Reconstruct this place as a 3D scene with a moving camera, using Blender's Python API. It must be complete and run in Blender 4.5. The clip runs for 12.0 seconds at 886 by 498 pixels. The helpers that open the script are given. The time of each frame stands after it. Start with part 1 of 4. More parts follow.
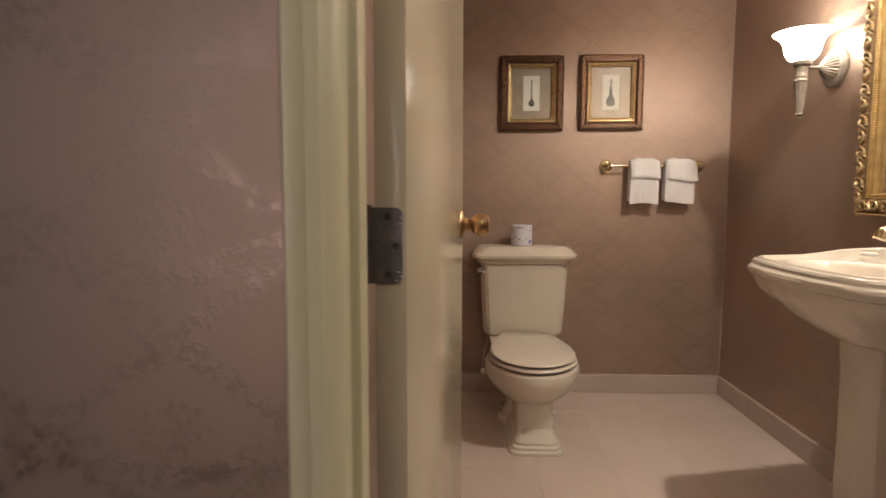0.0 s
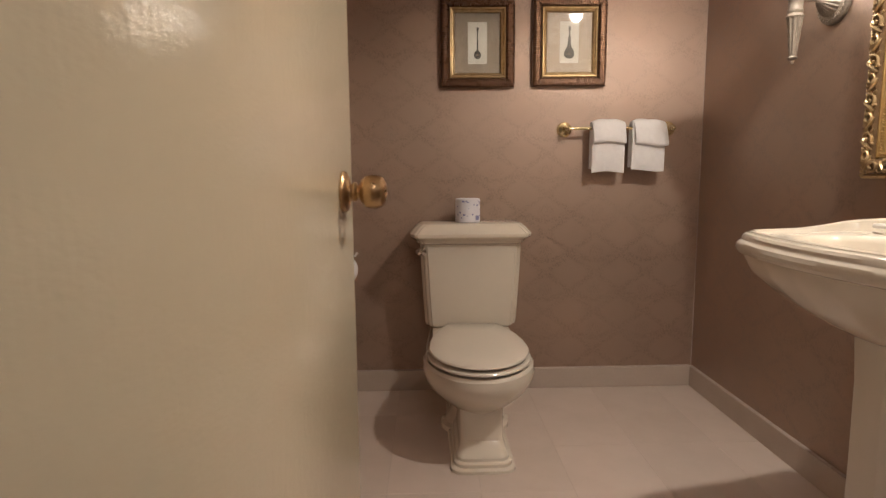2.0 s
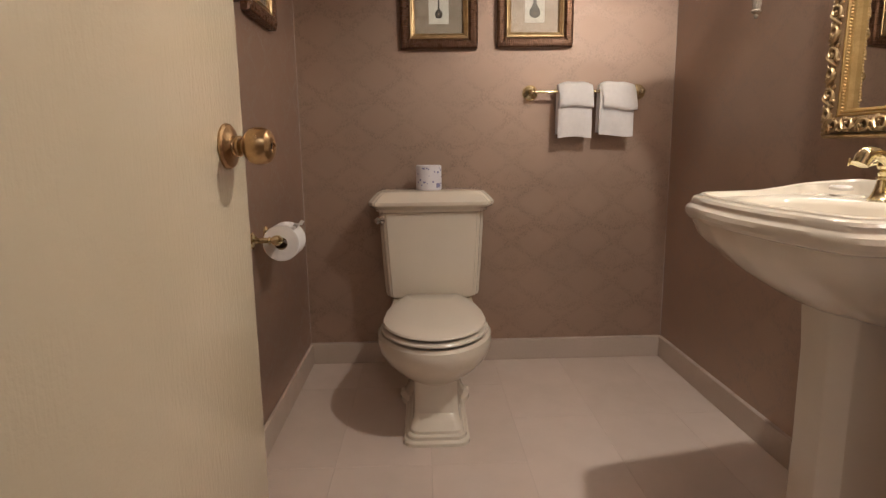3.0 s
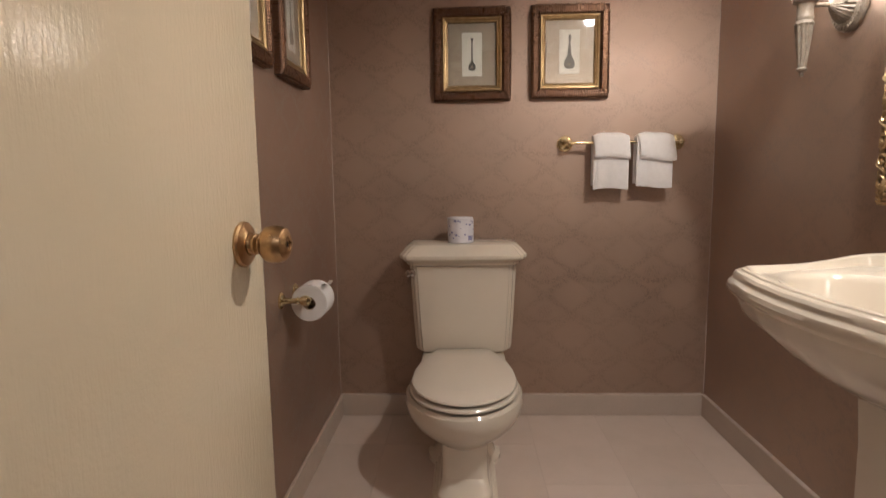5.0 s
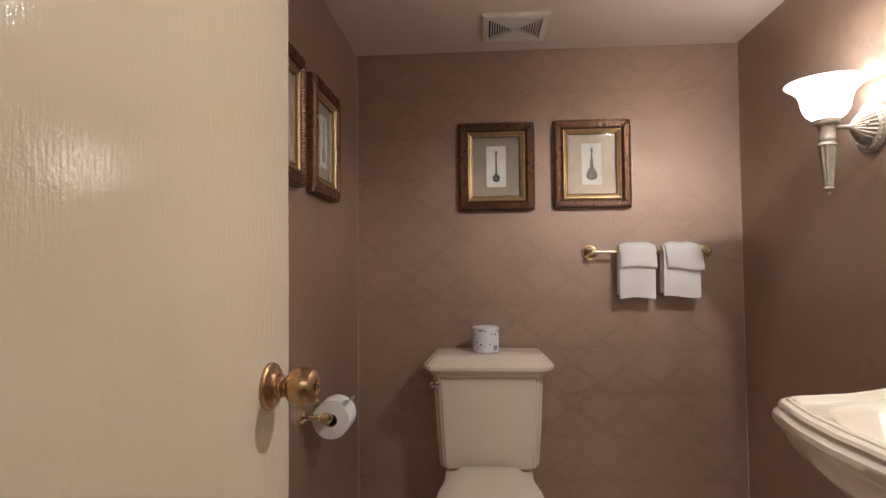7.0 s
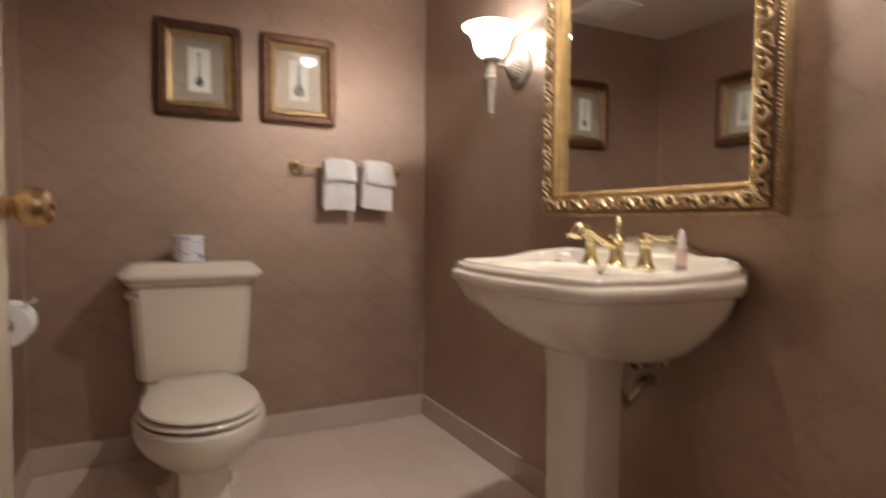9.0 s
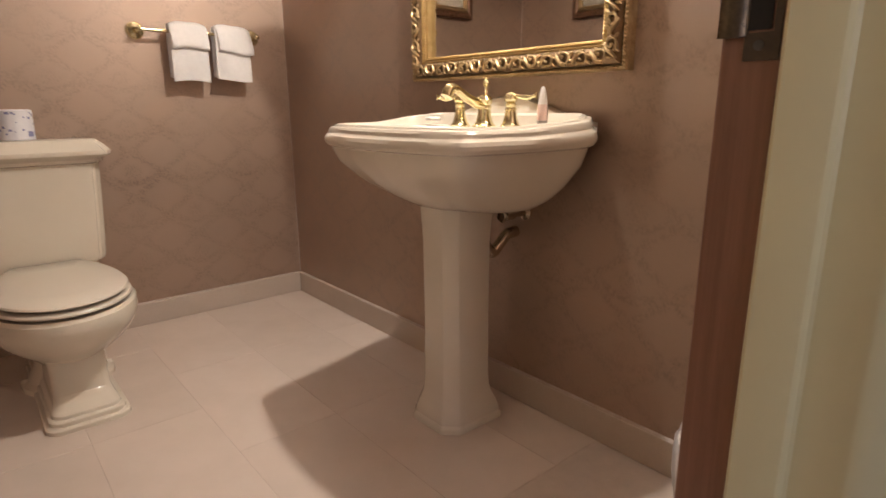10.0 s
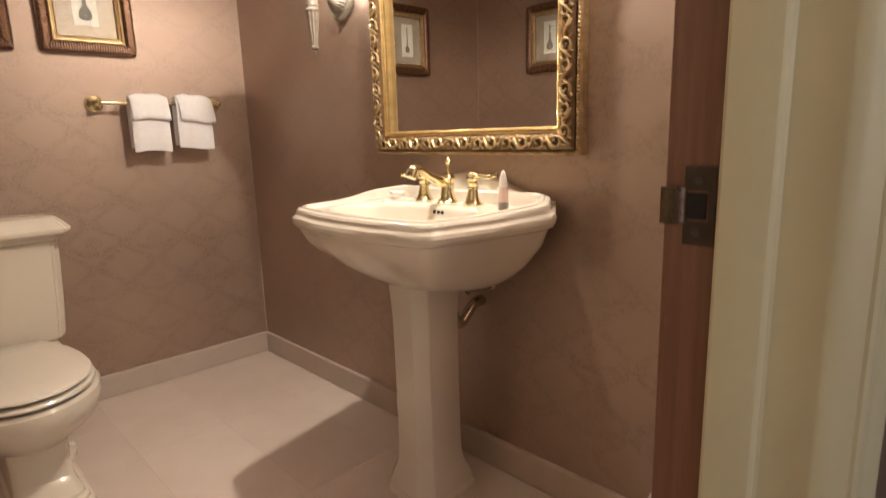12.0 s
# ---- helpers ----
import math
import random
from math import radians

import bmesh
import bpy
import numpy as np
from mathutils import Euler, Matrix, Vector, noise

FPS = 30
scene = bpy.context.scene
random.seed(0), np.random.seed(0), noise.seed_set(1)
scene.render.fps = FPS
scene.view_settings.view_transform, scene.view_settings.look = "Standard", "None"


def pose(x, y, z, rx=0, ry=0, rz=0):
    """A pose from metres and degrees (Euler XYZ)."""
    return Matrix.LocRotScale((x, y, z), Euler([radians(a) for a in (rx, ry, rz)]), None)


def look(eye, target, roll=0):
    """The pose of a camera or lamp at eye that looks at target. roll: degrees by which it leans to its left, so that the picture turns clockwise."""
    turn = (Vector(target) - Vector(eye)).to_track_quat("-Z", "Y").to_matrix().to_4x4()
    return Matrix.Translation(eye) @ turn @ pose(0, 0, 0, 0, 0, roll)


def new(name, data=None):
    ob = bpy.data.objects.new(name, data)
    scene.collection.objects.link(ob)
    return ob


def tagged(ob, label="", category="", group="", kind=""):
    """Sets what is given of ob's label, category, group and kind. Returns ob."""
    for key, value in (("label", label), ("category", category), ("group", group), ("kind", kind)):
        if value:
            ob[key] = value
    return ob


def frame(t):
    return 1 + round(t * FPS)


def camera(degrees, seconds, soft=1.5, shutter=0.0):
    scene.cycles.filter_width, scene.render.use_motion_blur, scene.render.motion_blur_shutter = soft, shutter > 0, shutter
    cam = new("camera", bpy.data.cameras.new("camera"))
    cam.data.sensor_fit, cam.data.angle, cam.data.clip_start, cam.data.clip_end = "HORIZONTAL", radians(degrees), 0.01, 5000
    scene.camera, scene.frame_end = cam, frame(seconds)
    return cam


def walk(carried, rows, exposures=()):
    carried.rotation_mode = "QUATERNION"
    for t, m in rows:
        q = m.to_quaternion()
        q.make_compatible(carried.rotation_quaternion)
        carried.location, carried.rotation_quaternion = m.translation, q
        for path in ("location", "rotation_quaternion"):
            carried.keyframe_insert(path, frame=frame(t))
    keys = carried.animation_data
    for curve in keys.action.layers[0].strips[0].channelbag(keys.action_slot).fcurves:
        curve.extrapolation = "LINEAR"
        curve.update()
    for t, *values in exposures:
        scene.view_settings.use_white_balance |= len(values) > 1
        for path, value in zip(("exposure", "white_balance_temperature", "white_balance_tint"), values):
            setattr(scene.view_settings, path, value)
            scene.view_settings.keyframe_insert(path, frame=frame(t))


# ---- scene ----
cam = camera(75.6, 12.0, soft=1.3, shutter=0.5)
PATH = [
    (0, (0.142, 0.118, 1.059), (0.08, 2.108, 0.878), 0.1),
    (0.5, (0.162, 0.197, 1.06), (0.226, 2.187, 0.875), -0.3),
    (0.8, (0.179, 0.267, 1.056), (0.28, 2.255, 0.868), -0.5),
    (1, (0.198, 0.33, 1.055), (0.3, 2.317, 0.858), -0.4),
    (1.5, (0.236, 0.438, 1.04), (0.295, 2.424, 0.816), -0.4),
    (2, (0.276, 0.545, 1.02), (0.329, 2.527, 0.763), -0.5),
    (2.5, (0.372, 0.605, 0.994), (0.454, 2.582, 0.7), -0.5),
    (2.7, (0.404, 0.609, 0.986), (0.482, 2.582, 0.666), -0.6),
    (4.3, (0.461, 0.645, 1.036), (0.428, 2.609, 0.658), -0.6),
    (4.5, (0.459, 0.658, 1.052), (0.42, 2.626, 0.695), -0.7),
    (5, (0.46, 0.664, 1.088), (0.391, 2.647, 0.836), -0.8),
    (5.5, (0.46, 0.665, 1.11), (0.356, 2.657, 0.966), -1.1),
    (6, (0.459, 0.673, 1.132), (0.335, 2.668, 1.076), -0.8),
    (6.5, (0.448, 0.682, 1.153), (0.313, 2.678, 1.174), -0.8),
    (6.7, (0.446, 0.682, 1.162), (0.304, 2.676, 1.204), -0.6),
    (8.3, (0.414, 0.664, 1.088), (0.649, 2.648, 1.189), 0.2),
    (8.5, (0.395, 0.627, 1.066), (0.814, 2.582, 1.14), 0.0),
    (8.7, (0.354, 0.603, 1.036), (1.015, 2.491, 1.041), 0.1),
    (9, (0.325, 0.573, 0.981), (1.23, 2.354, 0.883), 0.4),
    (9.2, (0.309, 0.576, 0.975), (1.362, 2.259, 0.735), 0.1),
    (9.5, (0.286, 0.548, 0.922), (1.438, 2.145, 0.573), 0.0),
    (10, (0.279, 0.54, 0.92), (1.529, 2.024, 0.434), -0.4),
    (10.5, (0.277, 0.533, 0.937), (1.581, 1.959, 0.419), -0.9),
    (11, (0.279, 0.535, 0.965), (1.614, 1.93, 0.446), -1.2),
    (11.5, (0.281, 0.54, 1.005), (1.632, 1.931, 0.517), -1.5),
    (12, (0.266, 0.537, 1.061), (1.624, 1.951, 0.667), -1.7),
]
EXPOSURES = [(0.0, 0.18, 6250, 10), (2.5, 0.14, 6000, 10), (5.0, 0.09, 5800, 10), (6.5, 0.08, 5580, 10), (8.5, 0.02, 5620, 10), (9.0, 0.14, 5720, 10), (9.6, 0.54, 5950, 10), (10.5, 0.6, 6060, 10), (12.0, 0.6, 6220, 10)]
walk(cam, [(t, look(eye, target, roll)) for t, eye, target, roll in PATH], EXPOSURES)

# ---- world and lamps ----
world = bpy.data.worlds.new("dusk_sky")
scene.world = world
world.use_nodes = True
wn = world.node_tree
sky = wn.nodes.new("ShaderNodeTexSky")
sky.sky_type, sky.sun_disc = "NISHITA", False
sky.sun_elevation, sky.sun_rotation = radians(12), radians(200)
wn.nodes["Background"].inputs[1].default_value = 0.08
wn.links.new(sky.outputs[0], wn.nodes["Background"].inputs[0])

WARM = (1.0, 0.885, 0.74)
SHADE_GLOW = 10.0
BULB_WATTS = 5.0
DOWN_AT = (1.32, 1.69)
DOWN_WATTS = 72.0
SCONCES = [(1.416, 2.352), (1.416, 1.105)]
for sx, sy in SCONCES:
    bulb = bpy.data.lights.new("bulb", "POINT")
    bulb.energy, bulb.color, bulb.shadow_soft_size = BULB_WATTS, WARM, 0.022
    new("bulb_light", bulb).matrix_world = pose(sx, sy, 1.645)
# halogen spot in the ceiling above the basin
spot = bpy.data.lights.new("ceiling_spot", "SPOT")
spot.energy, spot.color, spot.shadow_soft_size = DOWN_WATTS, WARM, 0.035
spot.spot_size, spot.spot_blend = radians(168), 0.35
new("ceiling_spot", spot).matrix_world = pose(DOWN_AT[0], DOWN_AT[1], 2.098)
# daylight that comes in by the hall window
day = bpy.data.lights.new("window_daylight", "AREA")
day.shape, day.size, day.size_y = "RECTANGLE", 0.6, 1.2
day.energy, day.color = 4.2, (0.36, 0.55, 1.0)
new("window_daylight", day).matrix_world = look((-0.6, -1.505, 1.20), (-0.6, 0.5, 1.20))


# ---- materials ----
def nodes(name):
    m = bpy.data.materials.new(name)
    m.use_nodes = True
    nt = m.node_tree
    return m, nt, nt.nodes["Principled BSDF"]


def math_node(nt, op, a, b=None, clamp=False):
    n = nt.nodes.new("ShaderNodeMath")
    n.operation, n.use_clamp = op, clamp
    for i, v in enumerate((a, b)):
        if v is None:
            continue
        if isinstance(v, (int, float)):
            n.inputs[i].default_value = v
        else:
            nt.links.new(v, n.inputs[i])
    return n.outputs[0]


def noise_node(nt, vec, scale, detail=3.0, rough=0.55):
    n = nt.nodes.new("ShaderNodeTexNoise")
    n.inputs["Scale"].default_value, n.inputs["Detail"].default_value, n.inputs["Roughness"].default_value = scale, detail, rough
    nt.links.new(vec, n.inputs["Vector"])
    return n.outputs["Fac"]


def stretched(nt, vec, sx, sy, sz):
    n = nt.nodes.new("ShaderNodeMapping")
    n.inputs["Scale"].default_value = (sx, sy, sz)
    nt.links.new(vec, n.inputs["Vector"])
    return n.outputs["Vector"]


def ramp(nt, fac, lo, hi, a, b):
    n = nt.nodes.new("ShaderNodeMapRange")
    n.inputs["From Min"].default_value, n.inputs["From Max"].default_value = lo, hi
    n.inputs["To Min"].default_value, n.inputs["To Max"].default_value = a, b
    nt.links.new(fac, n.inputs["Value"])
    return n.outputs["Result"]


def mixed(nt, fac, a, b):
    n = nt.nodes.new("ShaderNodeMix")
    n.data_type = "RGBA"
    nt.links.new(fac, n.inputs["Factor"])
    for sock, v in (("A", a), ("B", b)):
        s = [i for i in n.inputs if i.name == sock and i.type == "RGBA"][0]
        if isinstance(v, tuple):
            s.default_value = (*v, 1)
        else:
            nt.links.new(v, s)
    return [o for o in n.outputs if o.type == "RGBA"][0]


def bumped(nt, p, height, strength, distance):
    n = nt.nodes.new("ShaderNodeBump")
    n.inputs["Strength"].default_value, n.inputs["Distance"].default_value = strength, distance
    nt.links.new(height, n.inputs["Height"])
    nt.links.new(n.outputs[0], p.inputs["Normal"])


def coords(nt):
    return nt.nodes.new("ShaderNodeTexCoord").outputs["Object"]


def surface(name, a, b, rough=0.5, metal=0.0, scale=8.0, fine=120.0, relief=0.15, depth=0.0006, rough_var=0.08, coat=0.0, grain=(1, 1, 1)):
    """A plain surface with two scales of variation in colour, gloss and relief."""
    m, nt, p = nodes(name)
    v = stretched(nt, coords(nt), *grain)
    big, small = noise_node(nt, v, scale, 4), noise_node(nt, v, fine, 3)
    both = math_node(nt, "ADD", math_node(nt, "MULTIPLY", big, 0.65), math_node(nt, "MULTIPLY", small, 0.35))
    nt.links.new(mixed(nt, ramp(nt, both, 0.35, 0.65, 0, 1), a, b), p.inputs["Base Color"])
    nt.links.new(ramp(nt, big, 0.3, 0.7, max(0.02, rough - rough_var), rough + rough_var), p.inputs["Roughness"])
    p.inputs["Metallic"].default_value = metal
    p.inputs["Coat Weight"].default_value = coat
    p.inputs["Coat Roughness"].default_value = 0.05
    if relief:
        bumped(nt, p, small, relief, depth)
    return m


def wallpaper(name, ground, thread, axis):
    """Woven damask paper: an ogee lattice of leaf scrolls, glossier than its ground. axis: the wall's own axis."""
    m, nt, p = nodes(name)
    v = coords(nt)
    sep = nt.nodes.new("ShaderNodeSeparateXYZ")
    nt.links.new(v, sep.inputs[0])
    u, z = sep.outputs[axis], sep.outputs[2]
    du = math_node(nt, "MULTIPLY", math_node(nt, "SUBTRACT", noise_node(nt, v, 30, 2), 0.5), 0.016)
    dz = math_node(nt, "MULTIPLY", math_node(nt, "SUBTRACT", noise_node(nt, v, 34, 2), 0.5), 0.016)
    uu, zz = math_node(nt, "ADD", u, du), math_node(nt, "ADD", z, dz)
    # ogee columns of leaf scrolls, with a pair of curls at each crown and a spray in each eye
    wide, high = 0.236, 0.186
    f = math_node(nt, "SUBTRACT", math_node(nt, "FRACT", math_node(nt, "DIVIDE", uu, wide)), 0.5)
    h = math_node(nt, "FRACT", math_node(nt, "DIVIDE", zz, high))
    side = math_node(nt, "ABSOLUTE", f)

    def spot(cx, cz, rx, rz):
        a = math_node(nt, "DIVIDE", math_node(nt, "SUBTRACT", side, cx), rx)
        b = math_node(nt, "DIVIDE", math_node(nt, "SUBTRACT", h, cz), rz)
        return math_node(nt, "SQRT", math_node(nt, "ADD", math_node(nt, "MULTIPLY", a, a), math_node(nt, "MULTIPLY", b, b)))

    wave = math_node(nt, "ADD", math_node(nt, "MULTIPLY", math_node(nt, "COSINE", math_node(nt, "MULTIPLY", h, 2 * math.pi)), -0.20), 0.27)
    band = ramp(nt, math_node(nt, "ABSOLUTE", math_node(nt, "SUBTRACT", side, wave)), 0.04, 0.13, 1, 0)
    wing = ramp(nt, math_node(nt, "ABSOLUTE", math_node(nt, "SUBTRACT", spot(0.0, 0.72, 0.42, 0.40), 1.0)), 0.08, 0.24, 1, 0)
    wing = math_node(nt, "MULTIPLY", wing, ramp(nt, h, 0.40, 0.62, 1, 0))
    curl = ramp(nt, math_node(nt, "ABSOLUTE", math_node(nt, "SUBTRACT", spot(0.085, 0.93, 0.062, 0.075), 0.75)), 0.15, 0.42, 1, 0)
    ribs_ = math_node(nt, "ABSOLUTE", math_node(nt, "SINE", math_node(nt, "ADD", math_node(nt, "MULTIPLY", side, 62.0), math_node(nt, "MULTIPLY", h, 21.0))))
    eye = math_node(nt, "MULTIPLY", ramp(nt, spot(0.0, 0.56, 0.17, 0.20), 0.7, 1.1, 0.8, 0), ramp(nt, ribs_, 0.3, 0.7, 0, 1))
    band = math_node(nt, "MULTIPLY", band, ramp(nt, ribs_, 0.1, 0.6, 0.35, 1))
    band = math_node(nt, "MAXIMUM", math_node(nt, "MAXIMUM", band, wing), curl)
    lace = ramp(nt, noise_node(nt, v, 95, 3, 0.7), 0.44, 0.56, 0, 1)
    motif = math_node(nt, "MULTIPLY", math_node(nt, "MAXIMUM", band, eye), lace)
    worn = ramp(nt, noise_node(nt, v, 3.2, 2), 0.35, 0.65, 0.45, 1.0)
    motif = math_node(nt, "MULTIPLY", motif, worn)
    weave = noise_node(nt, stretched(nt, v, 60, 60, 900) if axis < 3 else v, 1.0, 2)
    cloud = noise_node(nt, v, 2.6, 4)
    base = mixed(nt, ramp(nt, cloud, 0.3, 0.7, 0, 1), ground, tuple(c * 0.9 for c in ground))
    nt.links.new(mixed(nt, math_node(nt, "MULTIPLY", motif, 0.62), base, thread), p.inputs["Base Color"])
    nt.links.new(math_node(nt, "SUBTRACT", ramp(nt, weave, 0.3, 0.7, 0.52, 0.60), math_node(nt, "MULTIPLY", motif, 0.20)), p.inputs["Roughness"])
    p.inputs["Specular IOR Level"].default_value = 0.45
    p.inputs["Metallic"].default_value = 0.72
    p.inputs["Coat Weight"].default_value = 0.9
    p.inputs["Coat IOR"].default_value = 1.7
    nt.links.new(math_node(nt, "SUBTRACT", 0.56, math_node(nt, "MULTIPLY", motif, 0.26)), p.inputs["Coat Roughness"])
    height = math_node(nt, "ADD", math_node(nt, "MULTIPLY", weave, 0.35), motif)
    bumped(nt, p, height, 0.22, 0.0010)
    return m


def brushed_paint(name, a, b, rough, depth=0.0007, spec=0.38):
    """Gloss paint laid on with a brush: faint upright strokes."""
    m, nt, p = nodes(name)
    v = coords(nt)
    strokes = noise_node(nt, stretched(nt, v, 190, 190, 22), 1.0, 2)
    pebble = noise_node(nt, v, 170, 2)
    cloud = noise_node(nt, v, 2.0, 4)
    nt.links.new(mixed(nt, ramp(nt, cloud, 0.3, 0.7, 0, 1), a, b), p.inputs["Base Color"])
    nt.links.new(ramp(nt, cloud, 0.3, 0.7, rough - 0.02, rough + 0.04), p.inputs["Roughness"])
    bumped(nt, p, math_node(nt, "ADD", math_node(nt, "MULTIPLY", strokes, 0.8), math_node(nt, "MULTIPLY", pebble, 0.6)), 0.5, depth)
    p.inputs["Specular IOR Level"].default_value = spec
    return m


def tile_material(name):
    m, nt, p = nodes(name)
    v = coords(nt)
    info = nt.nodes.new("ShaderNodeObjectInfo")
    cloud = noise_node(nt, v, 6, 5, 0.6)
    speck = noise_node(nt, v, 160, 2)
    tone = math_node(nt, "ADD", math_node(nt, "MULTIPLY", cloud, 0.7), math_node(nt, "MULTIPLY", info.outputs["Random"], 0.3))
    nt.links.new(mixed(nt, ramp(nt, tone, 0.3, 0.75, 0, 1), (0.60, 0.50, 0.43), (0.53, 0.44, 0.37)), p.inputs["Base Color"])
    nt.links.new(ramp(nt, cloud, 0.3, 0.7, 0.28, 0.40), p.inputs["Roughness"])
    bumped(nt, p, speck, 0.06, 0.0005)
    return m


def glow(name, colour, strength, alpha=1.0):
    m, nt, p = nodes(name)
    p.inputs["Base Color"].default_value = (0.85, 0.83, 0.8, 1)
    p.inputs["Roughness"].default_value = 0.35
    p.inputs["Emission Color"].default_value = (*colour, 1)
    p.inputs["Emission Strength"].default_value = strength
    p.inputs["Alpha"].default_value = alpha
    return m


PAPER_X = wallpaper("wallpaper_along_x", (0.405, 0.280, 0.204), (0.195, 0.128, 0.092), 0)
PAPER_Y = wallpaper("wallpaper_along_y", (0.405, 0.280, 0.204), (0.195, 0.128, 0.092), 1)
DOOR_PAINT = brushed_paint("cream_gloss_paint", (0.64, 0.55, 0.40), (0.605, 0.52, 0.375), 0.07, 0.0012, 0.46)
TRIM_PAINT = brushed_paint("cream_trim_paint", (0.68, 0.62, 0.42), (0.63, 0.57, 0.38), 0.30, 0.00018)
CEILING = surface("ceiling_paint", (0.62, 0.53, 0.47), (0.57, 0.48, 0.42), 0.7, scale=2.0, fine=60, relief=0.3, depth=0.002)
JAMB_WOOD = surface("brown_jamb_paint", (0.25, 0.108, 0.064), (0.19, 0.080, 0.047), 0.38, scale=6, fine=60, grain=(30, 30, 1), relief=0.12)
TILE = tile_material("beige_floor_tile")
GROUT = surface("grout", (0.54, 0.45, 0.385), (0.48, 0.40, 0.34), 0.85, scale=20, fine=300, relief=0.4)
BASE_TILE = surface("base_tile", (0.50, 0.41, 0.34), (0.45, 0.37, 0.30), 0.36, scale=5, fine=160, relief=0.05)
CARPET = surface("hall_carpet", (0.20, 0.16, 0.13), (0.15, 0.12, 0.10), 0.95, scale=12, fine=500, relief=0.8, depth=0.004)
CHINA = surface("bone_china", (0.67, 0.60, 0.495), (0.65, 0.58, 0.475), 0.08, scale=2.0, fine=20, relief=0.0, rough_var=0.02, coat=0.4)
SEAT_PLASTIC = surface("seat_plastic", (0.67, 0.605, 0.51), (0.65, 0.585, 0.49), 0.16, scale=2.0, fine=200, relief=0.03, rough_var=0.03)
BRASS = surface("polished_brass", (0.84, 0.75, 0.48), (0.74, 0.64, 0.38), 0.13, metal=1.0, scale=30, fine=200, relief=0.04, rough_var=0.05)
AGED_BRASS = surface("aged_brass", (0.57, 0.385, 0.205), (0.42, 0.275, 0.14), 0.34, metal=1.0, scale=25, fine=220, relief=0.08, rough_var=0.08)
DARK_BRASS = surface("tarnished_brass", (0.065, 0.040, 0.025), (0.04, 0.025, 0.017), 0.38, metal=0.35, scale=30, fine=240, relief=0.2)
WORN_BRASS = surface("worn_brass", (0.15, 0.10, 0.055), (0.06, 0.04, 0.024), 0.32, metal=0.5, scale=40, fine=240, relief=0.2)
CHROME = surface("chrome", (0.75, 0.74, 0.72), (0.62, 0.61, 0.6), 0.1, metal=1.0, scale=30, fine=200, relief=0.0, rough_var=0.04)
STEEL = surface("grey_hinge_steel", (0.20, 0.18, 0.18), (0.13, 0.12, 0.125), 0.42, metal=0.6, scale=40, fine=260, relief=0.25)
PIN = surface("rusty_pin_steel", (0.26, 0.17, 0.14), (0.17, 0.15, 0.15), 0.4, metal=0.6, scale=40, fine=260, relief=0.25)
DARK_CHROME = surface("pipe_metal", (0.62, 0.54, 0.44), (0.42, 0.35, 0.27), 0.12, metal=1.0, scale=30, fine=200, relief=0.05)
PAINT_CHIP = surface("paint_chips", (0.6, 0.53, 0.42), (0.5, 0.44, 0.36), 0.5, scale=60, fine=300)
SCREW = surface("dark_screw", (0.10, 0.09, 0.09), (0.06, 0.055, 0.055), 0.4, metal=0.7, scale=60, fine=300)
FRAME_BROWN = surface("bronze_frame", (0.13, 0.065, 0.036), (0.085, 0.042, 0.024), 0.34, metal=0.4, scale=60, fine=200, relief=0.3)
RIB_BRONZE = surface("bronze_ribs", (0.22, 0.115, 0.06), (0.16, 0.08, 0.042), 0.30, metal=0.6, scale=70, fine=260, relief=0.2)
INK_LIGHT = surface("pale_grey_ink", (0.16, 0.145, 0.12), (0.26, 0.24, 0.20), 0.8, scale=160, fine=500, relief=0.0)
FRAME_GOLD = surface("gold_leaf", (0.46, 0.33, 0.17), (0.32, 0.215, 0.10), 0.36, metal=0.8, scale=30, fine=260, relief=0.3)
MAT_GREY = surface("linen_mat", (0.40, 0.32, 0.23), (0.30, 0.235, 0.165), 0.8, scale=40, fine=420, relief=0.3)
MAT_GOLD = surface("gilt_linen_mat", (0.60, 0.49, 0.36), (0.46, 0.36, 0.25), 0.5, scale=70, fine=420, relief=0.3)
PRINT = surface("cream_print_paper", (0.80, 0.75, 0.64), (0.74, 0.69, 0.58), 0.85, scale=20, fine=200, relief=0.05)
INK = surface("grey_ink", (0.05, 0.042, 0.034), (0.12, 0.10, 0.08), 0.8, scale=160, fine=500, relief=0.0)
GILT = surface("antique_gilt", (0.54, 0.40, 0.22), (0.36, 0.25, 0.125), 0.40, metal=0.65, scale=45, fine=260, relief=0.4, depth=0.001)
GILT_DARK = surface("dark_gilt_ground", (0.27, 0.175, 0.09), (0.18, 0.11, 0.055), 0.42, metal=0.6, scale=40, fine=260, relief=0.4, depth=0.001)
GILT_BRIGHT = surface("bright_gilt_bead", (0.55, 0.38, 0.16), (0.42, 0.28, 0.11), 0.38, metal=0.7, scale=40, fine=260, relief=0.2)
SILVER = surface("sconce_antique_cream", (0.35, 0.30, 0.24), (0.22, 0.18, 0.14), 0.48, metal=0.2, scale=45, fine=220, relief=0.4, depth=0.001)
TOWEL = surface("white_terry", (0.93, 0.90, 0.88), (0.88, 0.85, 0.83), 0.95, scale=60, fine=900, relief=0.9, depth=0.003)
TISSUE = surface("white_tissue", (0.80, 0.78, 0.76), (0.75, 0.73, 0.71), 0.95, scale=30, fine=400, relief=0.4)
CARD = surface("cardboard_core", (0.28, 0.19, 0.12), (0.22, 0.15, 0.09), 0.9, scale=60, fine=300)
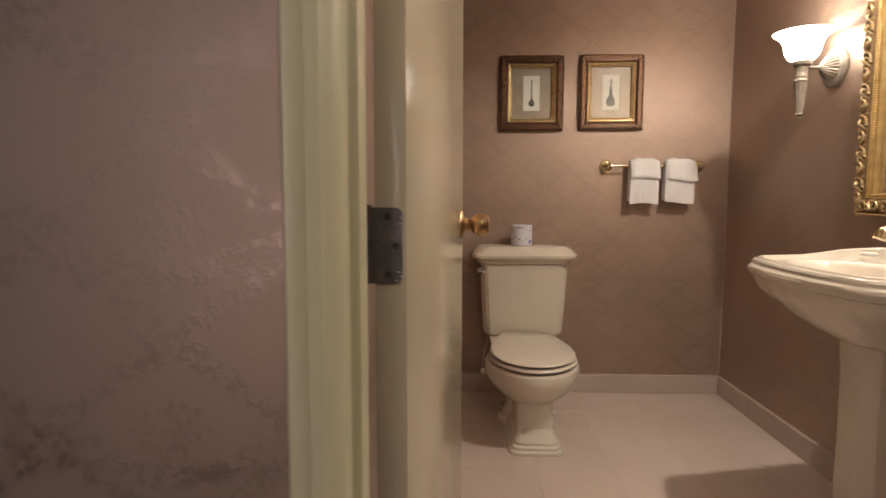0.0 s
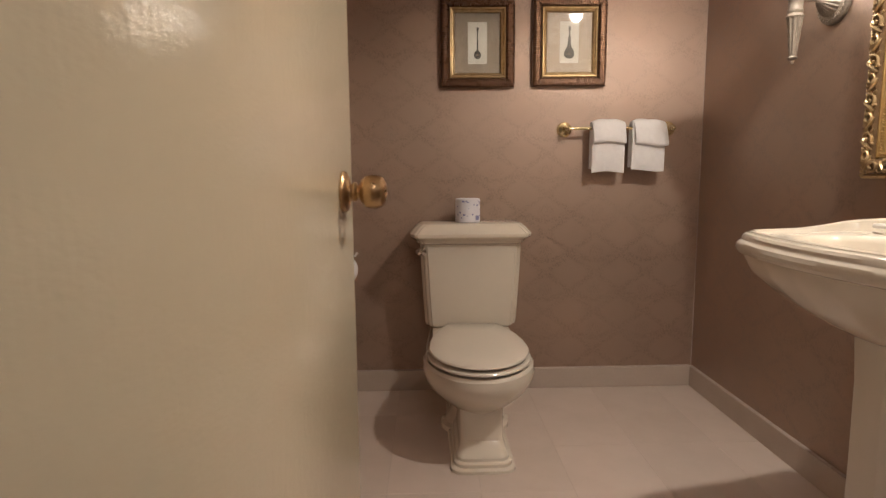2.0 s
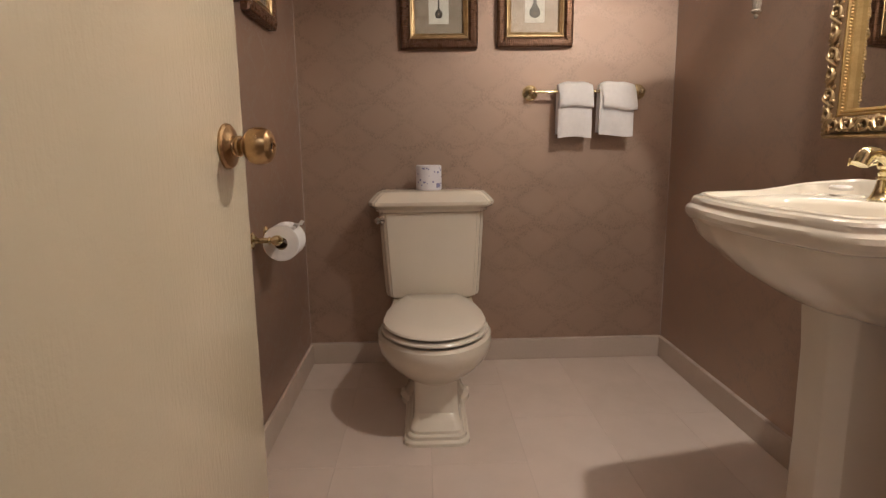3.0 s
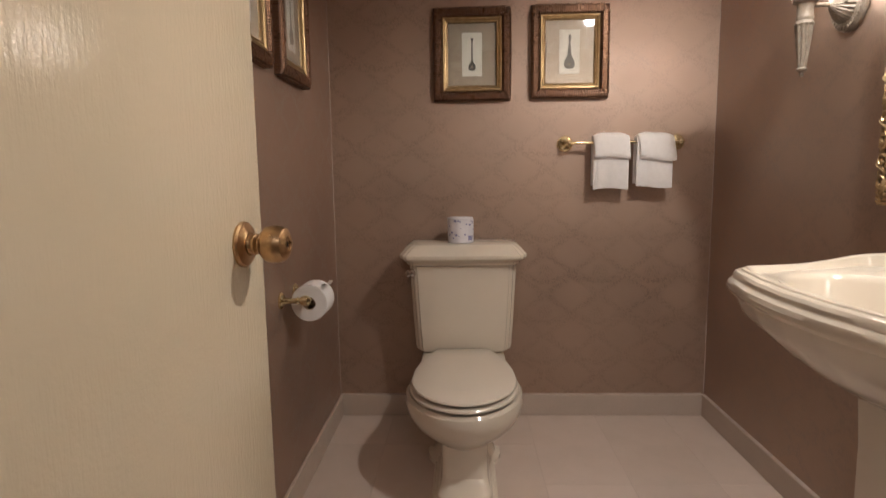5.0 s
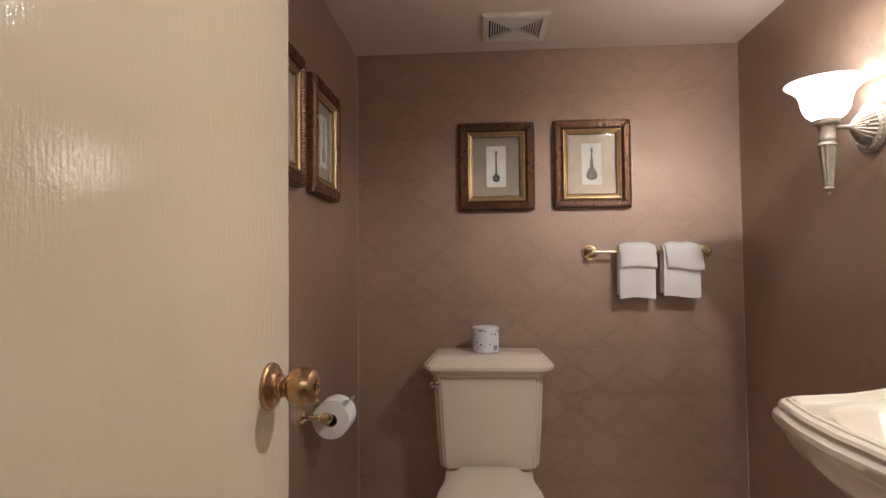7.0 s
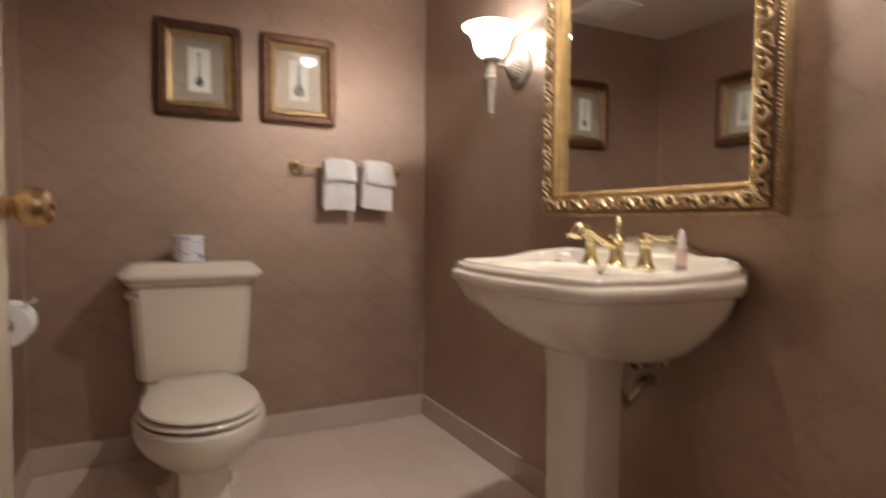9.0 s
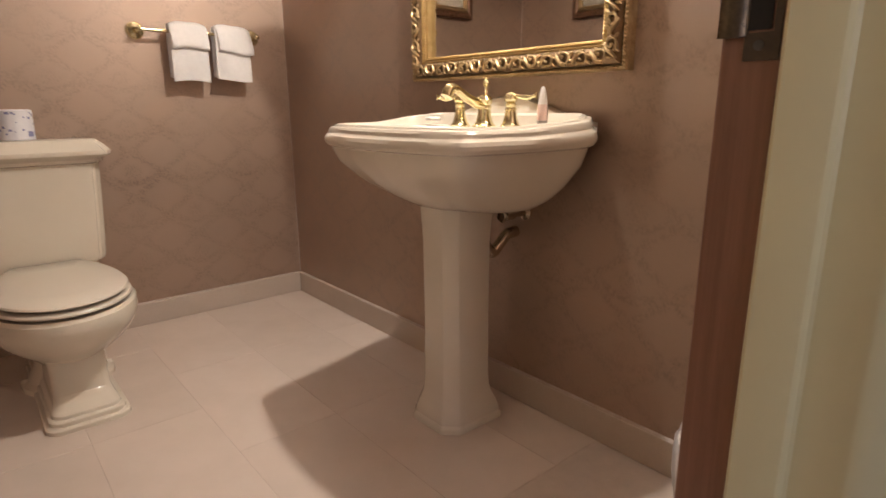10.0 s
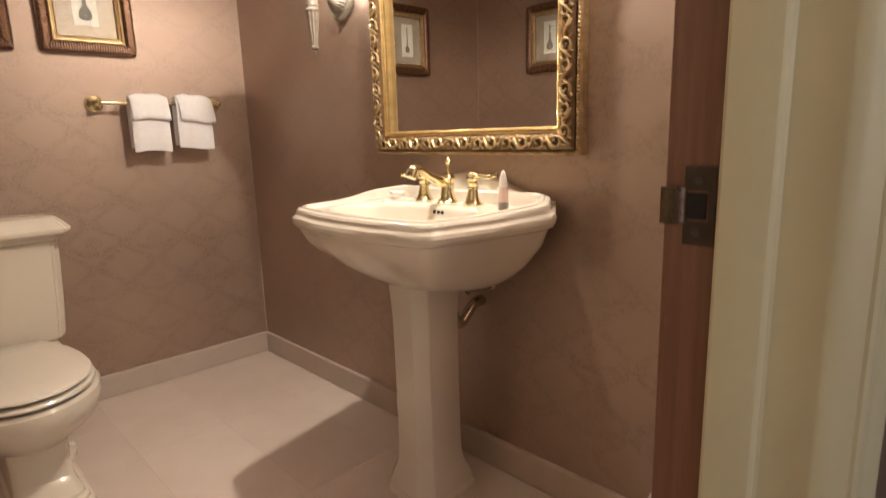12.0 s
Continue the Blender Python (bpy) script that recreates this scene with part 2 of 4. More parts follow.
WRAP = surface("paper_wrapper", (0.72, 0.70, 0.72), (0.64, 0.62, 0.66), 0.6, scale=20, fine=200, relief=0.2)
WRAP_INK = surface("blue_wrapper_ink", (0.20, 0.20, 0.36), (0.28, 0.27, 0.42), 0.6, scale=90, fine=300, relief=0.0)
SOAP_PINK = surface("pink_bottle_plastic", (0.72, 0.53, 0.48), (0.67, 0.48, 0.43), 0.25, scale=30, fine=200, relief=0.05)
SOAP_GREY = surface("grey_bottle_plastic", (0.26, 0.22, 0.20), (0.21, 0.18, 0.16), 0.4, scale=30, fine=200, relief=0.05)
CAP_WHITE = surface("white_cap_plastic", (0.78, 0.74, 0.70), (0.74, 0.69, 0.65), 0.3, scale=30, fine=200, relief=0.05)
LINER = surface("white_bag_plastic", (0.72, 0.70, 0.70), (0.64, 0.62, 0.62), 0.22, scale=30, fine=120, relief=0.5, depth=0.002)
VENT_WHITE = surface("vent_plastic", (0.66, 0.61, 0.55), (0.60, 0.55, 0.49), 0.45, scale=20, fine=200, relief=0.05)
# near-black colour that stands for the shade inside holes and openings
HOLE_SHADE = surface("hole_shade_black", (0.02, 0.017, 0.015), (0.03, 0.025, 0.02), 0.9, scale=20, fine=100, relief=0.0)
SHADE_GLASS = glow("lit_opal_glass", WARM, SHADE_GLOW, 0.85)
DOWN_GLASS = glow("lit_downlight_glass", WARM, 40.0)
HALL_GLASS = glow("lit_hall_lamp_glass", WARM, 120.0)
MIRROR, _nt, _p = nodes("mirror_silver")
_p.inputs["Base Color"].default_value, _p.inputs["Metallic"].default_value, _p.inputs["Roughness"].default_value = (0.82, 0.81, 0.78, 1), 1.0, 0.012
GLASS, _nt, _p = nodes("picture_glass")
_p.inputs["Transmission Weight"].default_value, _p.inputs["Roughness"].default_value, _p.inputs["IOR"].default_value = 1.0, 0.03, 1.45


# ---- mesh helpers ----
def link(name, bm, material, parent=None, smooth=False):
    me = bpy.data.meshes.new(name)
    bmesh.ops.recalc_face_normals(bm, faces=bm.faces[:])
    bm.to_mesh(me)
    bm.free()
    if smooth:
        me.shade_smooth()
        me.set_sharp_from_angle(angle=radians(29))
    me.materials.append(material)
    ob = new(name, me)
    if parent:
        ob.parent = parent
    return ob


def part(name, bm, material, parent, label="", smooth=True):
    ob = link(name, bm, material, parent, smooth)
    if label:
        tagged(ob, label)
    return ob


def thing(name, label, category, group="", at=None):
    """An Empty at the base of a thing, which its parts hang under."""
    ob = tagged(new(name), label, category, group)
    ob.empty_display_size = 0.05
    if at is not None:
        ob.matrix_basis = at
    return ob


def structure(name, bm, material, label=""):
    return tagged(link(name, bm, material), label, kind="structure")


def box(bm, x0, x1, y0, y1, z0, z1, bevel=0.0, seg=2):
    made = bmesh.ops.create_cube(bm, size=1, matrix=Matrix.LocRotScale(((x0 + x1) / 2, (y0 + y1) / 2, (z0 + z1) / 2), None, (x1 - x0, y1 - y0, z1 - z0)))
    if bevel:
        edges = {e for v in made["verts"] for e in v.link_edges}
        bmesh.ops.bevel(bm, geom=list(edges), offset=bevel, segments=seg, affect="EDGES", profile=0.5)
    return bm


def boxed(*a, **k):
    return box(bmesh.new(), *a, **k)


def skin(bm, rings, cap0=True, cap1=True, closed=True):
    """Faces between rings of equal length."""
    rows = [[bm.verts.new(p) for p in r] for r in rings]
    n = len(rows[0])
    for a, b in zip(rows, rows[1:]):
        for i in range(n if closed else n - 1):
            bm.faces.new((a[i], a[(i + 1) % n], b[(i + 1) % n], b[i]))
    if cap0 and closed:
        bm.faces.new(rows[0][::-1])
    if cap1 and closed:
        bm.faces.new(rows[-1])
    return bm


def lathe(bm, profile, n=28, m=Matrix(), cap0=True, cap1=True, flute=None):
    """profile: (radius, height) rows, turned about z, then set by m. flute: (count, share, from, to)."""
    rings = []
    for r, h in profile:
        ring = []
        for i in range(n):
            a = 2 * math.pi * i / n
            k = 1.0
            if flute and flute[2] <= h <= flute[3]:
                k = 1 - flute[1] * (0.5 + 0.5 * math.cos(flute[0] * a))
            ring.append(m @ Vector((r * k * math.cos(a), r * k * math.sin(a), h)))
        rings.append(ring)
    return skin(bm, rings, cap0, cap1)


def turned(profile, n=28, m=Matrix(), **k):
    return lathe(bmesh.new(), profile, n, m, **k)


def tube(bm, points, radii, n=12):
    """A round rod along points; radii: one or one each."""
    pts = [Vector(p) for p in points]
    if isinstance(radii, (int, float)):
        radii = [radii] * len(pts)
    rings, ref = [], Vector((0.13, 0.21, 0.97))
    for i, p in enumerate(pts):
        d = (pts[min(i + 1, len(pts) - 1)] - pts[max(i - 1, 0)]).normalized()
        side = d.cross(ref).normalized() if abs(d.dot(ref)) < 0.95 else d.cross(Vector((1, 0, 0))).normalized()
        up = side.cross(d).normalized()
        rings.append([p + (side * math.cos(2 * math.pi * k / n) + up * math.sin(2 * math.pi * k / n)) * radii[i] for k in range(n)])
    return skin(bm, rings)


def curve_points(points, steps=6):
    """A smooth line through points (Catmull-Rom)."""
    p = [Vector(q) for q in points]
    p = [p[0] * 2 - p[1]] + p + [p[-1] * 2 - p[-2]]
    out = []
    for i in range(1, len(p) - 2):
        for k in range(steps):
            t = k / steps
            out.append(0.5 * (2 * p[i] + (p[i + 1] - p[i - 1]) * t + (2 * p[i - 1] - 5 * p[i] + 4 * p[i + 1] - p[i + 2]) * t * t + (3 * p[i] - p[i - 1] - 3 * p[i + 1] + p[i + 2]) * t ** 3))
    return out + [p[-2]]


def extruded(outline, axis_map, lo, hi):
    """A flat outline (a, b) made thick from lo to hi; axis_map(a, b, h) gives the place."""
    return skin(bmesh.new(), [[axis_map(a, b, h) for a, b in outline] for h in (lo, hi)])


# ---- the room ----
X0, X1, Y0, Y1, H = -0.109, 1.542, 0.770, 3.180, 2.112   # powder room, inside
HALL_Y = 0.615                                           # hall side of the door wall
RAB_L, RAB_R, STOP_L, STOP_R, STOP_Y = 0.029, 0.792, 0.042, 0.779, 0.728
DOOR_H = 2.03
T = 0.1

structure("wall_north", boxed(X0 - T, X1 + T, Y1, Y1 + T, 0, H), PAPER_X, "mauve taupe damask wallpaper wall behind the toilet")
structure("wall_east", boxed(X1, X1 + T, Y0, Y1, 0, H), PAPER_Y, "mauve taupe damask wallpaper wall behind the basin")
structure("wall_west", boxed(X0 - T, X0, Y0, Y1, 0, H), PAPER_Y, "mauve taupe damask wallpaper wall beside the door")
bm = bmesh.new()
JL, JR = RAB_L - 0.022, RAB_R + 0.022
box(bm, -1.5, JL - 0.007, HALL_Y, Y0, 0, 2.4)
box(bm, JR + 0.007, 2.1, HALL_Y, Y0, 0, 2.4)
box(bm, JL - 0.007, JR + 0.007, HALL_Y, Y0, DOOR_H + 0.03, 2.4)
structure("wall_south", bm, PAPER_X, "wallpapered door wall between hall and powder room")
structure("ceiling", boxed(X0 - T, X1 + T, Y0 + 0.001, Y1 + T, H, H + 0.08), CEILING, "pale painted low ceiling")
floor = structure("floor", boxed(X0 - T, X1 + T, HALL_Y + 0.0036, Y1 + T, -0.06, -0.0009), GROUT, "beige square tile floor with thin joints")
# hall round the camera
structure("hall_floor", boxed(-1.5, 2.1, -1.5, HALL_Y + 0.0035, -0.06, 0.0), CARPET, "brown hall carpet")
structure("hall_ceiling", boxed(-1.5, 2.1, -1.5, HALL_Y, 2.4, 2.48), CEILING, "pale painted hall ceiling")
structure("hall_wall_west", boxed(-1.6, -1.5, -1.6, Y0, 0, 2.4), PAPER_Y, "wallpapered hall wall")
structure("hall_wall_east", boxed(2.1, 2.2, -1.6, Y0, 0, 2.4), PAPER_Y, "wallpapered hall wall")
bm = bmesh.new()
box(bm, -1.5, -0.9, -1.6, -1.5, 0, 2.4)
box(bm, -0.3, 2.1, -1.6, -1.5, 0, 2.4)
box(bm, -0.9, -0.3, -1.6, -1.5, 0, 0.6)
box(bm, -0.9, -0.3, -1.6, -1.5, 1.8, 2.4)
structure("hall_wall_south", bm, PAPER_X, "wallpapered hall wall with a window opening")

# base boards of the same tile, butted in the corners
structure("baseboard_north", boxed(X0, X1, Y1 - 0.013, Y1, 0, 0.098, bevel=0.003), BASE_TILE, "beige tile skirting")
structure("baseboard_east", boxed(X1 - 0.013, X1, Y0, Y1 - 0.0135, 0, 0.098, bevel=0.003), BASE_TILE, "beige tile skirting")
structure("baseboard_west", boxed(X0, X0 + 0.013, Y0, Y1 - 0.0135, 0, 0.098, bevel=0.003), BASE_TILE, "beige tile skirting")

# pale sealant in the corners and along the skirting
SEAL = surface("sealant", (0.46, 0.37, 0.31), (0.38, 0.30, 0.25), 0.45, scale=20, fine=160, relief=0.1)
for name, x, s in (("corner_sealant_east", X1, -1), ("corner_sealant_west", X0, 1)):
    structure(name, skin(bmesh.new(), [[(x + s * 0.0002, Y1 - 0.0002, z), (x + s * 0.0030, Y1 - 0.0002, z), (x + s * 0.0014, Y1 - 0.0014, z), (x + s * 0.0002, Y1 - 0.0030, z)] for z in (0.0985, H - 0.001)]), SEAL, "pale sealant bead in the wall corner")
structure("skirting_sealant_east", skin(bmesh.new(), [[(X1 - 0.0002, y, 0.0982), (X1 - 0.012, y, 0.0982), (X1 - 0.009, y, 0.0998), (X1 - 0.0002, y, 0.1012)] for y in (Y0 + 0.002, Y1 - 0.014)]), SEAL, "pale sealant along the skirting")
structure("skirting_sealant_north", skin(bmesh.new(), [[(x, Y1 - 0.0002, 0.0982), (x, Y1 - 0.012, 0.0982), (x, Y1 - 0.009, 0.0998), (x, Y1 - 0.0002, 0.1012)] for x in (X0 + 0.004, X1 - 0.013)]), SEAL, "pale sealant along the skirting")

# ---- door frame ----
bm = bmesh.new()
box(bm, JL - 0.006, RAB_L, STOP_Y, Y0 + 0.004, 0, DOOR_H + 0.004, bevel=0.002)
box(bm, RAB_R, JR + 0.006, STOP_Y, Y0 + 0.010, 0, DOOR_H + 0.004, bevel=0.004, seg=3)
box(bm, JL, JR, STOP_Y, Y0 + 0.004, DOOR_H + 0.004, DOOR_H + 0.03, bevel=0.002)
structure("door_jamb_rebate", bm, JAMB_WOOD, "red-brown painted door jamb rebate")
STEP = 0.010


def jamb_side(x_back, x_stop, s):
    """One jamb, drawn in plan: stop, eased step, and an edge rolled over towards the hall. s: away from the opening."""
    face = x_stop + s * STEP
    sec = [(x_back, STOP_Y - 0.0005), (x_stop + s * 0.003, STOP_Y - 0.0005), (x_stop, STOP_Y - 0.004), (x_stop, STOP_Y - 0.040), (x_stop + s * 0.0012, STOP_Y - 0.043), (x_stop + s * 0.004, STOP_Y - 0.045), (face - s * 0.002, STOP_Y - 0.046), (face, STOP_Y - 0.049),
           (face, HALL_Y + 0.030), (face - s * 0.002, HALL_Y + 0.026), (face - s * 0.002, HALL_Y + 0.022), (face + s * 0.0005, HALL_Y + 0.015), (face + s * 0.004, HALL_Y + 0.009), (face + s * 0.009, HALL_Y + 0.004), (face + s * 0.011, HALL_Y), (x_back, HALL_Y)]
    return skin(bmesh.new(), [[(x, y, z) for x, y in sec] for z in (0, DOOR_H + STEP)])


for s_, back, stop in ((-1, JL - 0.006, STOP_L), (1, JR + 0.006, STOP_R)):
    tagged(link("door_jamb", jamb_side(back, stop, s_), TRIM_PAINT, None, True), "cream painted door jamb and stop", kind="structure")
structure("door_head", boxed(JL, JR, HALL_Y, STOP_Y - 0.0005, DOOR_H + STEP + 0.001, DOOR_H + 0.03), TRIM_PAINT, "cream painted door head")


def casing(x_in, s):
    """A moulded casing board: its section runs away from the opening, s gives the side."""
    sec = [(0, 0), (0, 0.003), (0.003, 0.006), (0.010, 0.008), (0.012, 0.0075), (0.014, 0.010), (0.018, 0.014), (0.023, 0.016), (0.028, 0.016), (0.031, 0.013), (0.031, 0)]
    return extruded(sec, lambda a, b, h: (x_in + s * a, HALL_Y - b, h), 0, DOOR_H + 0.07)


for x_in, s in ((STOP_L - STEP - 0.0112, -1), (STOP_R + STEP + 0.0112, 1)):
    ob = link("door_casing", casing(x_in, s), TRIM_PAINT, None, True)
    tagged(ob, "cream painted moulded door casing", kind="structure")

# ---- door ----
def build_door():
    door = thing("door_1", "open cream gloss painted flush door with a brass knob", "door", at=pose(0.079, 0.784, 0, 0, 0, -5.03))
    # local: the leaf runs along y, its face to the opening is x = 0
    W, TH = 0.764, 0.038
    door["kind"] = "structure"
    part("leaf", boxed(-TH, 0, 0, W, 0.012, DOOR_H - 0.004, bevel=0.002), DOOR_PAINT, door)
    ky, kz = 0.700, 0.994
    for s, x in ((1, 0.0), (-1, -TH)):
        turn = Matrix.Translation((x, ky, kz)) @ pose(0, 0, 0, 0, 90 * s, 0)
        rose = part("rosette", turned([(0.0335, 0), (0.0335, 0.003), (0.031, 0.006), (0.022, 0.008), (0.017, 0.011)], 32, turn), AGED_BRASS, door, "aged brass rosette")
        k = 1.0 if s > 0 else 0.75
        part("neck", turned([(0.014, 0.009), (0.0125, 0.014), (0.0155, 0.017), (0.0155, 0.021), (0.011, 0.024), (0.0105, 0.030 * k + 0.002)], 24, turn), AGED_BRASS, door, "aged brass neck")
        part("knob", turned([(0.010, 0.026 * k), (0.019, 0.030 * k), (0.0255, 0.037 * k), (0.0275, 0.046 * k), (0.0268, 0.056 * k), (0.0235, 0.064 * k), (0.016, 0.0685 * k), (0.0105, 0.069 * k), (0.0095, 0.067 * k), (0.004, 0.0665 * k)], 36, turn), AGED_BRASS, door, "aged brass ball knob")
        if s > 0:
            # solid bar, the slot's shade is only its colour
            part("keyhole", boxed(0.0662, 0.0678, ky - 0.001, ky + 0.001, kz - 0.004, kz + 0.004), HOLE_SHADE, door, "near-black bar for the shade in the lock slot")
    part("latch_plate", boxed(-0.034, -0.009, W, W + 0.0015, kz - 0.028, kz + 0.028, bevel=0.0006), AGED_BRASS, door, "brass latch plate")
    part("latch_bolt", boxed(-0.027, -0.016, W + 0.0015, W + 0.011, kz - 0.008, kz + 0.008, bevel=0.002), AGED_BRASS, door, "brass latch bolt")
    for hz in (1.002, 1.78, 0.25):
        h = 0.0895 / 2
        leaf = bmesh.new()
        pts = []
        for cx, cz, a0 in ((-0.0135, hz + h - 0.008, 0), (-0.0135, hz - h + 0.008, 270)):
            for k in range(5):
                a = radians(a0 + (90 - 22.5 * k if a0 == 0 else 90 - 22.5 * k))
                pts.append((cx + 0.008 * math.cos(a), cz + 0.008 * math.sin(a)))
        pts += [(-0.045, hz - h), (-0.045, hz + h)]
        skin(leaf, [[(a, y, b) for a, b in pts] for y in (0.001, -0.0022)])
        hinge = part("hinge_leaf", leaf, STEEL, door, "grey steel hinge leaf with paint chips", smooth=False)
        for sx, sz in ((-0.022, 0.034), (-0.013, 0.0), (-0.022, -0.034)):
            turn = Matrix.Translation((sx, -0.0018, hz + sz)) @ pose(0, 0, 0, 90, 0, 0)
            part("screw", turned([(0.0042, 0.0), (0.0042, 0.0010), (0.0030, 0.0014), (0.0012, 0.0009)], 14, turn), SCREW, hinge, "dark cross-head screw")
        for cx, cz, w, hh in ((-0.0075, 0.026, 0.004, 0.0025), (-0.006, 0.033, 0.002, 0.005), (-0.010, -0.031, 0.007, 0.002), (-0.006, -0.036, 0.004, 0.004), (-0.012, -0.041, 0.006, 0.002), (-0.018, 0.010, 0.003, 0.0015)):
            part("paint_chip", boxed(cx - w * 0.3, cx + w * 0.3, -0.0027, -0.0021, hz + cz - hh * 0.3, hz + cz + hh * 0.3), PAINT_CHIP, hinge, "cream paint chip")
        for k in range(5):
            z0 = hz - h + 0.0895 * k / 5
            part("knuckle", turned([(0.0050, z0 + 0.0004), (0.0056, z0 + 0.001), (0.0056, z0 + 0.0169), (0.0050, z0 + 0.0175)], 16, pose(-0.0465, -0.0055, 0)), PIN if k in (0, 4) else STEEL, hinge)
        part("pin_head", turned([(0.0062, hz + h), (0.0062, hz + h + 0.002), (0.003, hz + h + 0.0035)], 16, pose(-0.0465, -0.0055, 0)), PIN, hinge, "rusty hinge pin head")
    return door


build_door()

# hinge leaves on the jamb, and the strike on the other side
for hz in (1.002, 1.78, 0.25):
    hl = tagged(link("jamb_hinge_leaf", boxed(RAB_L, RAB_L + 0.002, STOP_Y + 0.006, Y0 + 0.004, hz - 0.0447, hz + 0.0447, bevel=0.0006), STEEL), "grey steel hinge leaf on the jamb", kind="structure")
strike = thing("strike_plate", "tarnished brass strike plate screwed to the brown jamb", "strike plate")
bm = bmesh.new()
sx, sy, sz = RAB_R - 0.002, 0.750, 0.990
for y0, y1, z0, z1 in ((sy - 0.018, sy + 0.010, 0.014, 0.036), (sy - 0.018, sy + 0.010, -0.036, -0.014), (sy - 0.018, sy - 0.012, -0.014, 0.014), (sy + 0.008, sy + 0.010, -0.014, 0.014)):
    box(bm, sx, RAB_R, y0, y1, sz + z0, sz + z1)
part("plate", bm, DARK_BRASS, strike, smooth=False)
lip = [(sx, sy + 0.008), (sx - 0.0030, sy + 0.013), (sx - 0.0055, sy + 0.018), (sx - 0.0060, sy + 0.023), (sx - 0.0040, sy + 0.028), (sx + 0.0010, sy + 0.0305), (sx + 0.0060, sy + 0.031)]
bm = skin(bmesh.new(), [[(a, b, sz - hh), (a, b, sz + hh), (a - 0.0022, b + 0.0016, sz + hh), (a - 0.0022, b + 0.0016, sz - hh)] for (a, b), hh in zip(lip, (0.0165, 0.0175, 0.0175, 0.0175, 0.0170, 0.0160, 0.0140))])
part("lip", bm, WORN_BRASS, strike, "curved worn brass lip")
# flat piece coloured as the shade of the latch hole, nothing is cut
part("latch_hole", boxed(RAB_R - 0.0012, RAB_R - 0.0004, sy - 0.010, sy + 0.011, sz - 0.012, sz + 0.012), HOLE_SHADE, strike, "near-black plate for the shade in the latch hole", smooth=False)
for z in (0.024, -0.024):
    part("screw", turned([(0.0042, 0), (0.0042, 0.0012), (0.002, 0.0014)], 14, Matrix.Translation((sx + 0.0006, sy - 0.002, sz + z)) @ pose(0, 0, 0, 0, -90, 0)), SCREW, strike, "dark screw")


# ---- toilet ----
def egg(a, front, back, cy, n=56, power=2.0):
    """An oval: half width a, reaching front and back from cy."""
    out = []
    for i in range(n):
        t = 2 * math.pi * i / n
        c, s = math.cos(t), math.sin(t)
        x = a * math.copysign(abs(c) ** (2 / power), c)
        y = (back if s > 0 else front) * math.copysign(abs(s) ** (2 / power), s)
        out.append((x, cy + y))
    return out


def tank_ring(w, front, back, z, cut=0.044):
    """Plan of the tank: square back, front corners cut with a little step."""
    half = [(w, back), (w, front + cut), (w - 0.005, front + cut * 0.80), (w - 0.012, front + cut * 0.66), (w - 0.015, front + cut * 0.36), (w - 0.021, front + cut * 0.22), (w - 0.028, front + cut * 0.20), (w - 0.032, front + cut * 0.04), (w - cut, front)]
    return [(x, y, z) for x, y in half] + [(-x, y, z) for x, y in half[::-1]]


def lid_ring(w, front, back, z, cut=0.05):
    half = [(w, back), (w, front + cut), (w - cut * 0.22, front + cut * 0.55), (w - cut * 0.55, front + cut * 0.22), (w - cut, front)]
    return [(x, y, z) for x, y in half] + [(-x, y, z) for x, y in half[::-1]]


